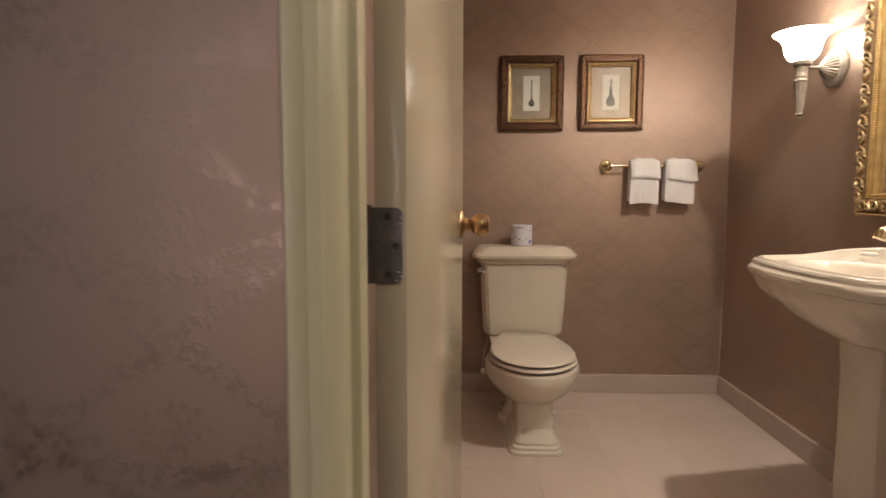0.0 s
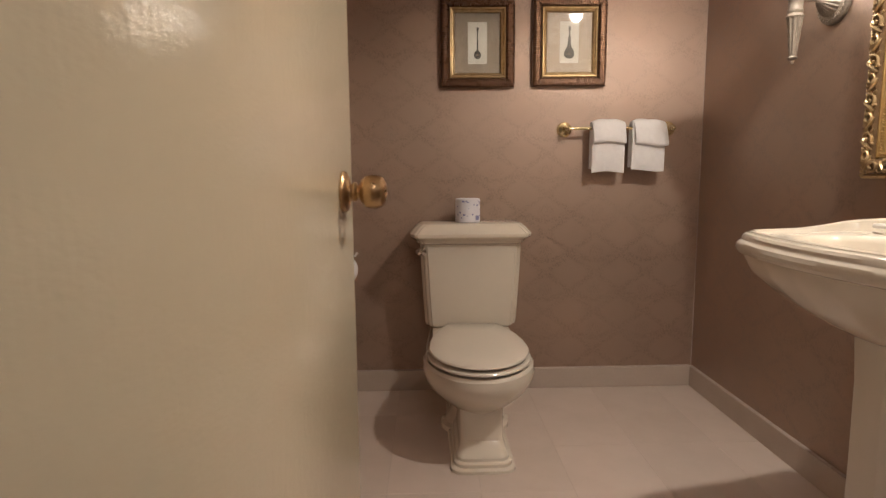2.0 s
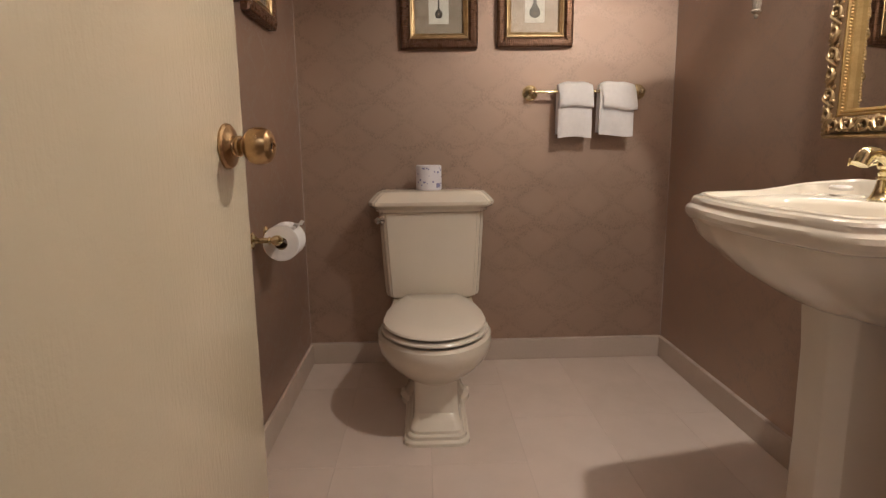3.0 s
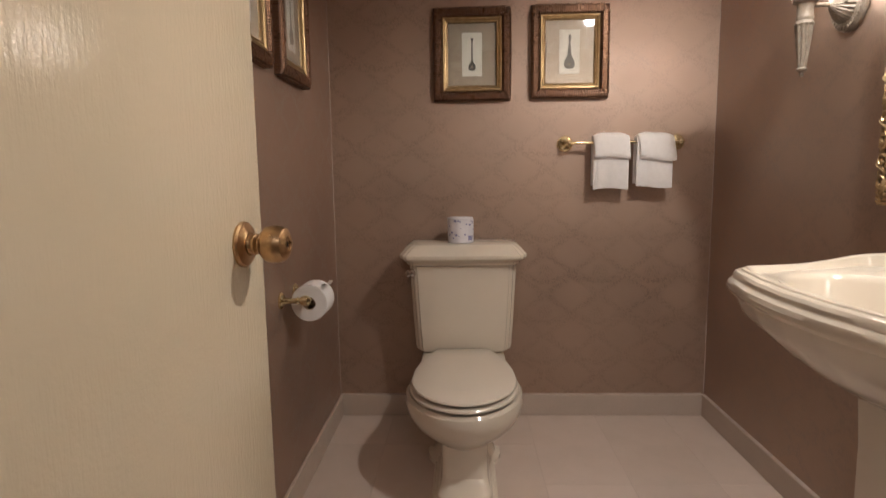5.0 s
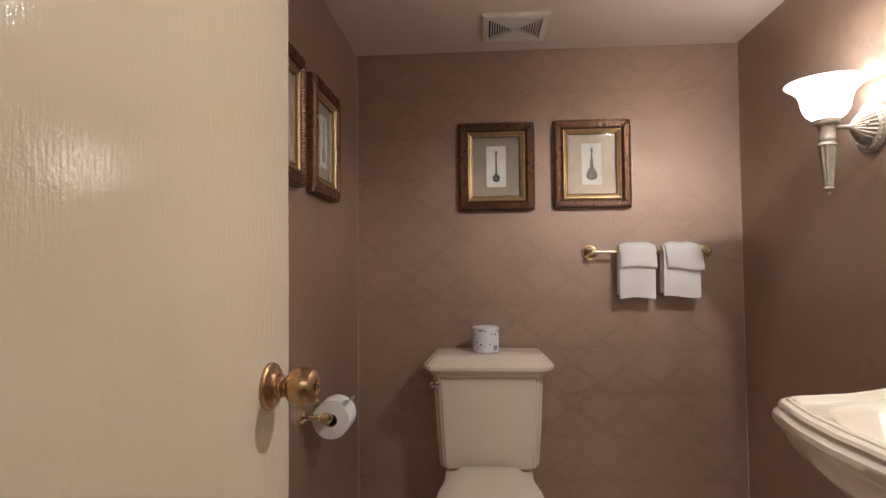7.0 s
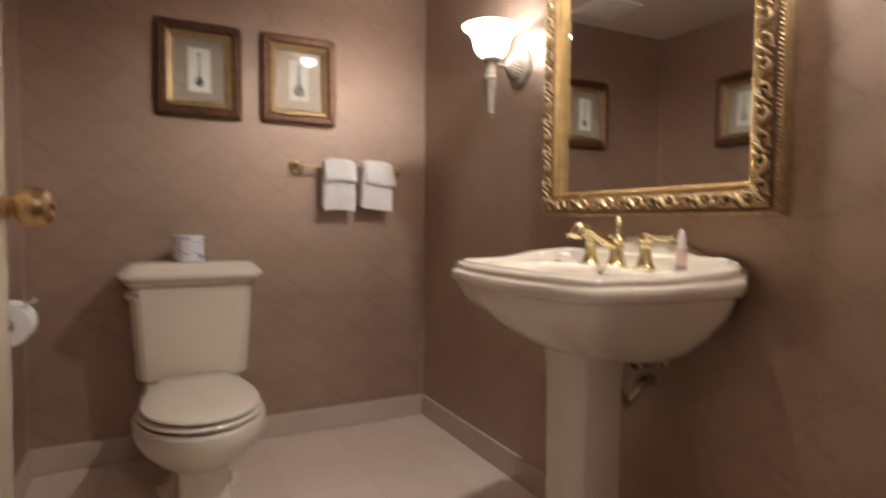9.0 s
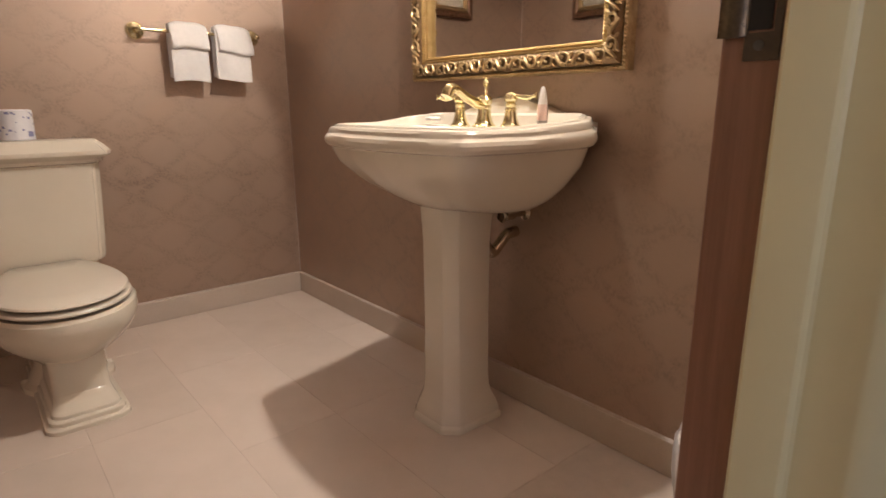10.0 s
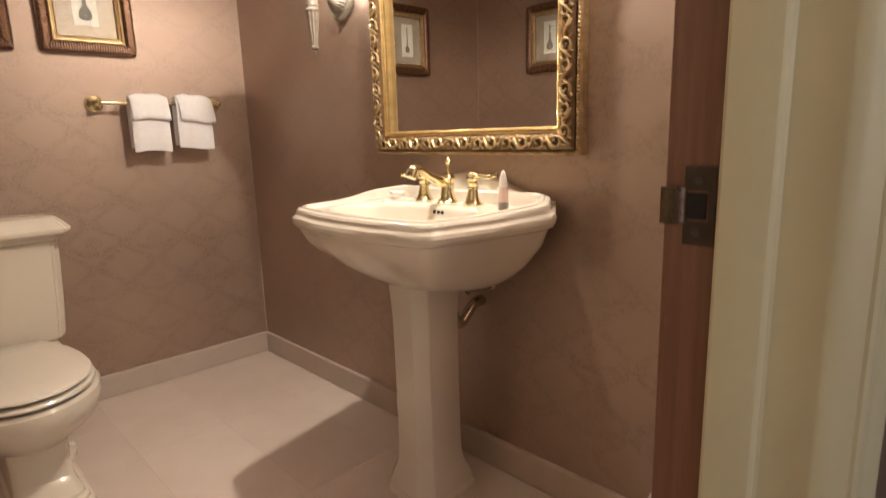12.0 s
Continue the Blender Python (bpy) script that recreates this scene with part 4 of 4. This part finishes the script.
def lute(kind):
    """The outline of a long-necked lute: kind 0 a thin one, 1 a pear-bodied one."""
    if kind == 0:
        half = [(0.0, -0.056), (0.008, -0.054), (0.0125, -0.047), (0.0135, -0.041), (0.011, -0.033), (0.006, -0.028), (0.0028, -0.022), (0.0022, 0.030), (0.0026, 0.044), (0.0055, 0.052), (0.004, 0.058), (0.0, 0.056)]
    else:
        half = [(0.0, -0.058), (0.011, -0.056), (0.0185, -0.048), (0.0195, -0.038), (0.0165, -0.028), (0.010, -0.018), (0.0062, -0.010), (0.0054, 0.012), (0.0050, 0.020), (0.0028, 0.024), (0.0024, 0.036), (0.0050, 0.044), (0.0060, 0.050), (0.0020, 0.060), (0.0, 0.059)]
    return half + [(-a * (0.75 if b > 0.03 else 1), b) for a, b in half[::-1][1:-1]]


def build_print(name, label, kind, mat_mat, at):
    p = thing(name, label, "picture", "framed lute prints", at)
    # local: x across, y up, z out of the wall
    w, h = 0.163, 0.190
    part("outer_moulding", frame_band([(w, h, 0.0), (w, h, 0.020), (w - 0.004, h - 0.004, 0.027), (w - 0.014, h - 0.014, 0.030), (w - 0.028, h - 0.028, 0.027), (w - 0.036, h - 0.036, 0.020), (w - 0.039, h - 0.039, 0.019), (w - 0.039, h - 0.039, 0.0)]), FRAME_BROWN, p, "dark bronze ribbed moulding", smooth=False)
    part("rib_carving", ribs(w - 0.002, h - 0.002, 0.034, 0.0262, 0.0088), RIB_BRONZE, p, "close ribbing on the moulding", smooth=False)
    part("gold_slip", frame_band([(w - 0.0385, h - 0.0385, 0.004), (w - 0.0385, h - 0.0385, 0.0235), (w - 0.042, h - 0.042, 0.0255), (w - 0.047, h - 0.047, 0.0245), (w - 0.050, h - 0.050, 0.020), (w - 0.055, h - 0.055, 0.0185), (w - 0.057, h - 0.057, 0.021), (w - 0.060, h - 0.060, 0.0195), (w - 0.062, h - 0.062, 0.012), (w - 0.062, h - 0.062, 0.004)]), FRAME_GOLD, p, "gold inner slip", smooth=False)
    part("mat_board", boxed(-w + 0.050, w - 0.050, -h + 0.050, h - 0.050, 0.006, 0.009), mat_mat, p, "linen covered mat board", smooth=False)
    part("print_sheet", boxed(-0.0425, 0.0425, -0.089, 0.090, 0.009, 0.0098), PRINT, p, "cream paper print", smooth=False)
    ink = part("drawing", extruded(lute(kind), lambda a, b, hh: (a * 1.2, b * 1.2, hh), 0.0096, 0.0102), INK_LIGHT if kind else INK, p, "grey drawing of a long-necked lute", smooth=False)
    part("sound_hole", turned([(0.0055 if kind else 0.004, 0), (0.005 if kind else 0.0035, 0.0004)], 16, pose(0, -0.050, 0.0102)), MAT_GREY, ink)
    pane = part("pane", boxed(-w + 0.058, w - 0.058, -h + 0.058, h - 0.058, 0.0125, 0.0140), GLASS, p, "clear picture glass", smooth=False)
    pane.visible_shadow = False
    return p


PZ = 1.5975
NORTH, WEST = pose(0, 0, 0, 90, 0, 0), pose(0, 0, 0, 90, 0, 90)
build_print("framed_print", "thin lute print in ribbed bronze and gold frame", 0, MAT_GREY, Matrix.Translation((0.507, Y1 - 0.0005, PZ)) @ NORTH)
build_print("framed_print", "pear-shaped lute print in ribbed bronze and gold frame", 1, MAT_GOLD, Matrix.Translation((0.917, Y1 - 0.0005, PZ + 0.003)) @ NORTH)
build_print("framed_print", "pear-shaped lute print in ribbed bronze and gold frame", 1, MAT_GREY, Matrix.Translation((X0 + 0.0005, 2.602, PZ - 0.003)) @ WEST)
build_print("framed_print", "thin lute print in ribbed bronze and gold frame", 0, MAT_GREY, Matrix.Translation((X0 + 0.0005, 2.190, PZ - 0.003)) @ WEST)


# ---- towel bar and towels ----
BAR_Z, BAR_Y = 1.220, Y1 - 0.062
bar = thing("towel_bar", "polished brass towel bar on the wall", "towel bar")
part("rod", tube(bmesh.new(), [(0.903, BAR_Y, BAR_Z), (1.378, BAR_Y, BAR_Z)], 0.0065, 16), BRASS, bar)
for x in (0.903, 1.378):
    post = part("post", turned([(0.034, 0), (0.034, 0.004), (0.031, 0.008), (0.027, 0.0085), (0.026, 0.012), (0.021, 0.014), (0.013, 0.017), (0.0095, 0.024), (0.0095, 0.046), (0.0115, 0.052), (0.0125, 0.060), (0.0115, 0.068), (0.007, 0.073), (0.002, 0.075)], 30, Matrix.Translation((x, Y1, BAR_Z)) @ pose(0, 0, 0, 90, 0, 0)), BRASS, bar, "round brass post")


def build_towel(x, width, turn, drop, flap, seed):
    t = thing("hand_towel", "folded white terry hand towel hung over the brass bar", "towel", "hand towels on the bar", pose(x, BAR_Y, BAR_Z, 0, 0, turn))
    r = random.Random(seed)

    def sheet(line, thick, w, name, skew=0.0):
        n, rings = 13, []
        line = curve_points(line, 7)
        for j, p in enumerate(line):
            d = (line[min(j + 1, len(line) - 1)] - line[max(j - 1, 0)]).normalized()
            nrm = Vector((0, d.z, -d.y))
            k = j / (len(line) - 1)
            half = w / 2 * (1 + 0.015 * math.sin(5 * k + seed))
            ring = []
            for side in (1, -1):
                for i in range(n):
                    s = -1 + 2 * i / (n - 1)
                    s = s if side > 0 else -s
                    edge = (1 - abs(s) ** 5 * 0.8) * (1 - max(0.0, (k - 0.9) * 10) ** 2 * 0.75)
                    wob = 0.0028 * math.sin(3.1 * s + 4 * k + seed) * k + 0.0012 * math.sin(7 * s - 6 * k)
                    q = p + nrm * (side * thick / 2 * edge + wob)
                    ring.append((s * half + skew * k, q.y, q.z + 0.0055 * math.sin(2.0 * s + 1.7 * seed) * k))
            rings.append(ring)
        return part(name, skin(bmesh.new(), rings), TOWEL, t)

    body = [(0, 0.017, -drop * 0.92), (0, 0.017, -0.10), (0, 0.016, -0.03), (0, 0.013, 0.004), (0, 0.0, 0.016), (0, -0.013, 0.006), (0, -0.017, -0.03), (0, -0.019, -0.10), (0, -0.019, -drop)]
    sheet(body, 0.020, width * 0.95, "fold_body")
    over = [(0, 0.012, 0.016), (0, 0.0, 0.027), (0, -0.018, 0.022), (0, -0.028, 0.0), (0, -0.034, -0.03), (0, -0.036, -flap + 0.012), (0, -0.030, -flap)]
    sheet(over, 0.023, width * 0.95, "fold_flap", 0.012 if seed == 2 else 0.004)
    return t


build_towel(1.082, 0.155, 0, 0.195, 0.066, 1)
build_towel(1.260, 0.160, 5, 0.188, 0.074, 2)

# ---- toilet paper holder ----
HX, HZ = -0.026, 0.700
holder = thing("paper_holder", "polished brass toilet paper holder on the wall", "paper holder")
for y in (2.392, 2.545):
    post = part("post", turned([(0.026, 0), (0.026, 0.004), (0.021, 0.008), (0.012, 0.011), (0.009, 0.020), (0.009, 0.050), (0.013, 0.054), (0.009, 0.059), (0.014, 0.066), (0.0165, 0.076), (0.0155, 0.086), (0.008, 0.094), (0.002, 0.096)], 26, Matrix.Translation((X0, y, HZ + 0.01)) @ pose(0, 0, 0, 0, 90, 0)), BRASS, holder)
part("spindle", tube(bmesh.new(), [(HX, 2.395, HZ + 0.008), (HX, 2.542, HZ + 0.008)], 0.008, 14), BRASS, holder)
tp = thing("toilet_roll", "part-used white toilet roll on the brass holder", "toilet roll", at=pose(HX, 2.416, HZ - 0.004))
turn = pose(0, 0, 0, -90, 0, 0)
part("paper", turned([(0.0205, 0.0), (0.056, 0.0), (0.058, 0.003), (0.058, 0.099), (0.056, 0.102), (0.0205, 0.102)], 44, turn, cap0=False, cap1=False), TISSUE, tp)
part("core", turned([(0.0190, 0.001), (0.0205, 0.0), (0.0205, 0.102), (0.0190, 0.101)], 30, turn, cap0=False, cap1=False), CARD, tp, "brown cardboard core")
tail = []
for k in range(9):
    a = radians(150 - 13 * k)
    tail.append((0.0592 * math.cos(a), 0.0592 * math.sin(a)))
tail += [(0.046, 0.047), (0.040, 0.058), (0.050, 0.064), (0.058, 0.061), (0.066, 0.074)]
part("loose_sheet", skin(bmesh.new(), [[(a, 0.001, b), (a + 0.004 * math.sin(1.9 * i) * (i > 8), 0.101 - 0.003 * i, b - 0.012 * (i > 9)), (a + 0.0006 + 0.004 * math.sin(1.9 * i) * (i > 8), 0.101 - 0.003 * i, b + 0.0006 - 0.012 * (i > 9)), (a + 0.0006, 0.001, b + 0.0006)] for i, (a, b) in enumerate(tail)]), TISSUE, tp, "loose end of paper")


# ---- mirror ----
def build_mirror():
    my, z0, z1 = 1.742, 0.999, 2.000
    m = thing("wall_mirror", "large wall mirror in carved antique gilt frame", "mirror", at=Matrix.Translation((X1 - 0.0005, my, (z0 + z1) / 2)) @ pose(0, 0, 0, 90, 0, -90))
    w, h = 0.410, (z1 - z0) / 2
    part("outer_bead", frame_band([(w, h, 0.0), (w, h, 0.018), (w - 0.003, h - 0.003, 0.024), (w - 0.009, h - 0.009, 0.026), (w - 0.013, h - 0.013, 0.023), (w - 0.014, h - 0.014, 0.0)]), GILT, m, "gilt outer edge", smooth=False)
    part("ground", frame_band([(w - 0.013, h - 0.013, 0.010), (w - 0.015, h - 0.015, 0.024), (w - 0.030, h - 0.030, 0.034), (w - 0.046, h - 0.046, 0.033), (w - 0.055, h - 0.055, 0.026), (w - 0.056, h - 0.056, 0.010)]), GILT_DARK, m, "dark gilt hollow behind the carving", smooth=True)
    part("inner_slip", frame_band([(w - 0.0555, h - 0.0555, 0.004), (w - 0.0555, h - 0.0555, 0.027), (w - 0.060, h - 0.060, 0.0275), (w - 0.063, h - 0.063, 0.022), (w - 0.071, h - 0.071, 0.020), (w - 0.074, h - 0.074, 0.018), (w - 0.075, h - 0.075, 0.006)]), GILT_BRIGHT, m, "bright gilt inner slip", smooth=False)
    # rope beads outside and inside
    for off, pitch, r, z, mat, name in ((0.006, 0.0105, 0.0042, 0.0255, GILT, "rope_bead"), (0.0665, 0.0080, 0.0035, 0.0225, GILT_BRIGHT, "inner_beading")):
        bm = bmesh.new()
        for side in range(4):
            L, A = (w - off, h - off) if side % 2 == 0 else (h - off, w - off)
            n = int(2 * L / pitch)
            for i in range(n):
                s = -L + pitch * (i + 0.5)
                c = {0: (s, -A), 1: (A, s), 2: (s, A), 3: (-A, s)}[side]
                q = Matrix.Translation((c[0], c[1], z)) @ Matrix.Rotation(radians(35) + (0 if side % 2 == 0 else math.pi / 2), 4, "Z") @ Matrix.Diagonal((r * 1.35, r * 0.8, r, 1))
                bmesh.ops.create_icosphere(bm, subdivisions=1, radius=1, matrix=q)
        part(name, bm, mat, m)
    # scrolling acanthus: S-curves that turn from side to side along the frame
    band = 0.0345
    for side in range(4):
        L, A = (w - band, h - band) if side % 2 == 0 else (h - band, w - band)
        n = max(4, round(2 * L / 0.052))
        step = 2 * L / n
        bm = bmesh.new()
        for i in range(n):
            s0, flip = -L + step * (i + 0.5), 1 if i % 2 else -1

            def put(a, b, z):
                x, y = s0 + a, A + b
                return {0: (x, -y, z), 1: (y, x, z), 2: (x, y, z), 3: (-y, x, z)}[side]

            scroll = []
            for k in range(15):
                t = k / 14
                ang = radians(-150 + 430 * t)
                rad_ = 0.0165 * (1 - 0.68 * t)
                scroll.append(put(rad_ * math.cos(ang) * 1.15, flip * (0.001 + rad_ * math.sin(ang)), 0.0335 + 0.006 * t))
            tube(bm, scroll, [0.0042 - 0.0014 * k / 14 + 0.0008 * math.sin(k * 1.6) for k in range(15)], 7)
            stem = [put(-step * 0.62, -flip * 0.013, 0.031), put(-step * 0.40, -flip * 0.002, 0.036), put(-step * 0.18, flip * 0.012, 0.037), put(0.004, flip * 0.0165, 0.034)]
            tube(bm, curve_points(stem, 4), [0.0018 + 0.0034 * math.sin(math.pi * (k + 1) / 14) for k in range(13)], 7)
            for lx, ly, la in ((0.018, -0.012, -40), (0.021, 0.004, 10), (-0.014, -0.014, -120)):
                c = put(lx, flip * ly, 0.0335)
                d = put(lx + math.cos(radians(la)) * 0.01, flip * (ly + math.sin(radians(la)) * 0.01), 0.0335)
                dv = (Vector(d) - Vector(c)).normalized()
                q = Matrix.Translation(c) @ Matrix.Rotation(math.atan2(dv.y, dv.x), 4, "Z") @ Matrix.Diagonal((0.0095, 0.0042, 0.0045, 1))
                bmesh.ops.create_icosphere(bm, subdivisions=1, radius=1, matrix=q)
        part("carving", bm, GILT, m, "carved gilt acanthus scrolls")
    for o in m.children:
        o.scale.z = 1.35
    part("glass", boxed(-w + 0.070, w - 0.070, -h + 0.070, h - 0.070, 0.004, 0.010), MIRROR, m, "silvered mirror glass", smooth=False)
    return m


build_mirror()


# ---- wall lamps ----
def build_sconce(x, y):
    s = thing("wall_sconce", "lit torch wall lamp with white bell glass shade", "wall lamp", "pair of wall lamps beside the mirror", pose(x, y, 0))
    gap = X1 - x
    turn = Matrix.Translation((gap, 0, 1.545)) @ pose(0, 0, 0, 0, -90, 0)
    plate = part("back_plate", turned([(0.074, 0.0), (0.075, 0.004), (0.073, 0.010), (0.068, 0.014), (0.056, 0.018), (0.053, 0.019)], 48, turn), SILVER, s, "embossed antique cream back plate")
    part("fluted_boss", turned([(0.052, 0.016), (0.050, 0.024), (0.042, 0.034), (0.030, 0.045), (0.018, 0.055), (0.010, 0.062), (0.005, 0.064)], 96, turn, flute=(24, 0.12, 0.0165, 0.058)), SILVER, plate, "fluted cone boss")
    bm = bmesh.new()
    for i in range(30):
        a = 2 * math.pi * i / 30
        bmesh.ops.create_icosphere(bm, subdivisions=1, radius=1, matrix=turn @ Matrix.Translation((0.062 * math.cos(a), 0.062 * math.sin(a), 0.0165)) @ Matrix.Rotation(a, 4, "Z") @ Matrix.Diagonal((0.0060, 0.0052, 0.0022, 1)))
    part("embossed_leaves", bm, SILVER, plate, "embossed leaf border")
    part("plate_screw", turned([(0.004, 0), (0.005, 0.004), (0.002, 0.008)], 14, turn @ Matrix.Translation((0.0, -0.036, 0.036))), SILVER, plate, "small plate screw")
    part("arm", tube(bmesh.new(), [(gap - 0.058, 0, 1.545), (0.0, 0, 1.545)], 0.006, 14), SILVER, s, "short arm")
    part("torch", turned([(0.004, 1.352), (0.007, 1.358), (0.005, 1.363), (0.013, 1.368), (0.015, 1.372), (0.011, 1.377), (0.0115, 1.381), (0.0125, 1.384), (0.0185, 1.44), (0.0240, 1.488), (0.0255, 1.494), (0.023, 1.498), (0.0205, 1.503), (0.0225, 1.509), (0.0225, 1.514), (0.0205, 1.518), (0.0215, 1.545), (0.0235, 1.549)], 60, flute=(10, 0.16, 1.383, 1.490)), SILVER, s, "fluted antique cream torch stem")
    part("fitter", turned([(0.0235, 1.548), (0.0315, 1.553), (0.033, 1.556), (0.033, 1.566), (0.030, 1.569)], 40), SILVER, s, "cream shade fitter")
    out = [(0.030, 1.566), (0.037, 1.570), (0.049, 1.580), (0.058, 1.596), (0.062, 1.613), (0.065, 1.630), (0.073, 1.646), (0.087, 1.660), (0.098, 1.667), (0.102, 1.670)]
    inn = [(r - 0.004, z + 0.001) for r, z in out[::-1]]
    shade = part("shade", turned(out + [(0.101, 1.672)] + inn, 48, cap0=True, cap1=True), SHADE_GLASS, s, "lit white bell glass shade")
    return s


for sx_, sy_ in SCONCES:
    build_sconce(sx_, sy_)


# ---- waste bin in the corner by the door ----
bin_ = thing("waste_bin", "small round bin lined with a white plastic bag", "waste bin", at=pose(1.390, 0.928, 0.0))
part("bucket", turned([(0.096, 0.0), (0.100, 0.004), (0.120, 0.235), (0.123, 0.240), (0.119, 0.241), (0.097, 0.008)], 36, cap1=True), CAP_WHITE, bin_, "white plastic bucket")
rings = []
rr = random.Random(9)
wob = [rr.uniform(-1, 1) for k in range(48)]
for rad_, z, amp in ((0.114, 0.15, 0.0), (0.120, 0.230, 0.0015), (0.126, 0.250, 0.003), (0.129, 0.242, 0.004), (0.130, 0.205, 0.004), (0.129, 0.165, 0.005), (0.1265, 0.140, 0.005)):
    rings.append([((rad_ + amp * wob[k]) * math.cos(2 * math.pi * k / 48), (rad_ + amp * wob[k]) * math.sin(2 * math.pi * k / 48), z + amp * 2.2 * wob[(k * 7) % 48]) for k in range(48)])
part("liner", skin(bmesh.new(), rings, cap0=False, cap1=False), LINER, bin_, "crumpled white plastic liner folded over the rim")


# ---- ceiling lamps ----
def build_downlight(name, label, x, y, z, radius, glass):
    d = thing(name, label, "ceiling lamp", at=pose(x, y, z))
    part("trim", turned([(radius + 0.028, 0.0), (radius + 0.028, -0.003), (radius + 0.022, -0.008), (radius + 0.006, -0.010), (radius, -0.006), (radius, 0.0)], 40, cap0=False, cap1=False), VENT_WHITE, d, "white trim ring")
    part("lens", turned([(radius, -0.002), (radius * 0.97, -0.006), (radius * 0.6, -0.009), (0.01, -0.010)], 40), glass, d, "lit frosted lens")


build_downlight("ceiling_downlight", "lit round recessed ceiling lamp above the basin", DOWN_AT[0], DOWN_AT[1], H, 0.050, DOWN_GLASS)
build_downlight("hall_downlight", "lit round hall ceiling lamp", 0.55, -0.55, 2.4, 0.09, HALL_GLASS)


# ---- ceiling vent ----
def build_vent():
    cx, cy, half = 0.580, 2.925, 0.127
    v = thing("ceiling_vent", "square white plastic exhaust grille in the ceiling", "vent", at=pose(cx, cy, H))
    part("frame", frame_band([(half, half, 0.0), (half, half, -0.008), (half - 0.004, half - 0.004, -0.013), (half - 0.022, half - 0.022, -0.016), (half - 0.026, half - 0.026, -0.014), (half - 0.026, half - 0.026, 0.0)]), VENT_WHITE, v, smooth=False)
    # sheet painted near-black for the shade of the duct above the slats
    part("backing", boxed(-half + 0.02, half - 0.02, -half + 0.02, half - 0.02, -0.0035, -0.001), HOLE_SHADE, v, "near-black sheet for the shade behind the slats", smooth=False)
    part("centre", boxed(-0.010, 0.010, -0.010, 0.010, -0.016, -0.004), VENT_WHITE, v, smooth=False)
    k = 0
    r = 0.014
    while r < half - 0.028:
        for s in (-1, 1):
            part("slat", boxed(s * r - 0.0022, s * r + 0.0022, -r + 0.003, r - 0.003, -0.0155, -0.004), VENT_WHITE, v, smooth=False)
            part("slat", boxed(-r + 0.003, r - 0.003, s * r - 0.0022, s * r + 0.0022, -0.0155, -0.004), VENT_WHITE, v, smooth=False)
        r += 0.0098
    for a in (45, 135):
        bm = boxed(-half * 1.18, half * 1.18, -0.004, 0.004, -0.0152, -0.004)
        bmesh.ops.rotate(bm, verts=bm.verts[:], cent=(0, 0, 0), matrix=Matrix.Rotation(radians(a), 3, "Z"))
        part("diagonal_bar", bm, VENT_WHITE, v, smooth=False)


build_vent()

# ---- floor tiles, each laid by itself ----
P, LONG, JOINT = 0.3048, 0.6096, 0.0011
XS = [0.135 + P * k for k in range(-1, 6)]
XS[0], XS[-1] = max(XS[0], X0), min(XS[-1], X1)
shapes = {}
for i in range(len(XS) - 1):
    YS = [2.275 + (P if XS[i] > 0.7 else 0.0) + LONG * k for k in range(-4, 3)]
    for j in range(len(YS) - 1):
        a0, a1 = max(XS[i], X0), min(XS[i + 1], X1)
        b0, b1 = max(YS[j], HALL_Y + 0.004), min(YS[j + 1], Y1)
        if b0 < Y0:
            a0, a1 = max(a0, JL), min(a1, JR)
        if a1 - a0 < 0.01 or b1 - b0 < 0.01:
            continue
        key = (round(a1 - a0, 4), round(b1 - b0, 4))
        if key not in shapes:
            hx, hy = key[0] / 2 - JOINT / 2, key[1] / 2 - JOINT / 2
            bm = skin(bmesh.new(), [[(-x, -y, z), (x, -y, z), (x, y, z), (-x, y, z)] for x, y, z in ((hx, hy, -0.006), (hx, hy, -0.0012), (hx - 0.0009, hy - 0.0009, 0.0))])
            me = bpy.data.meshes.new("tile")
            bmesh.ops.recalc_face_normals(bm, faces=bm.faces[:])
            bm.to_mesh(me)
            bm.free()
            me.materials.append(TILE)
            shapes[key] = me
        ob = new("tile", shapes[key])
        ob.parent = floor
        ob.location = ((a0 + a1) / 2, (b0 + b1) / 2, 0.0005 * math.sin(3.7 * i + 2.3 * j) * 0.5)
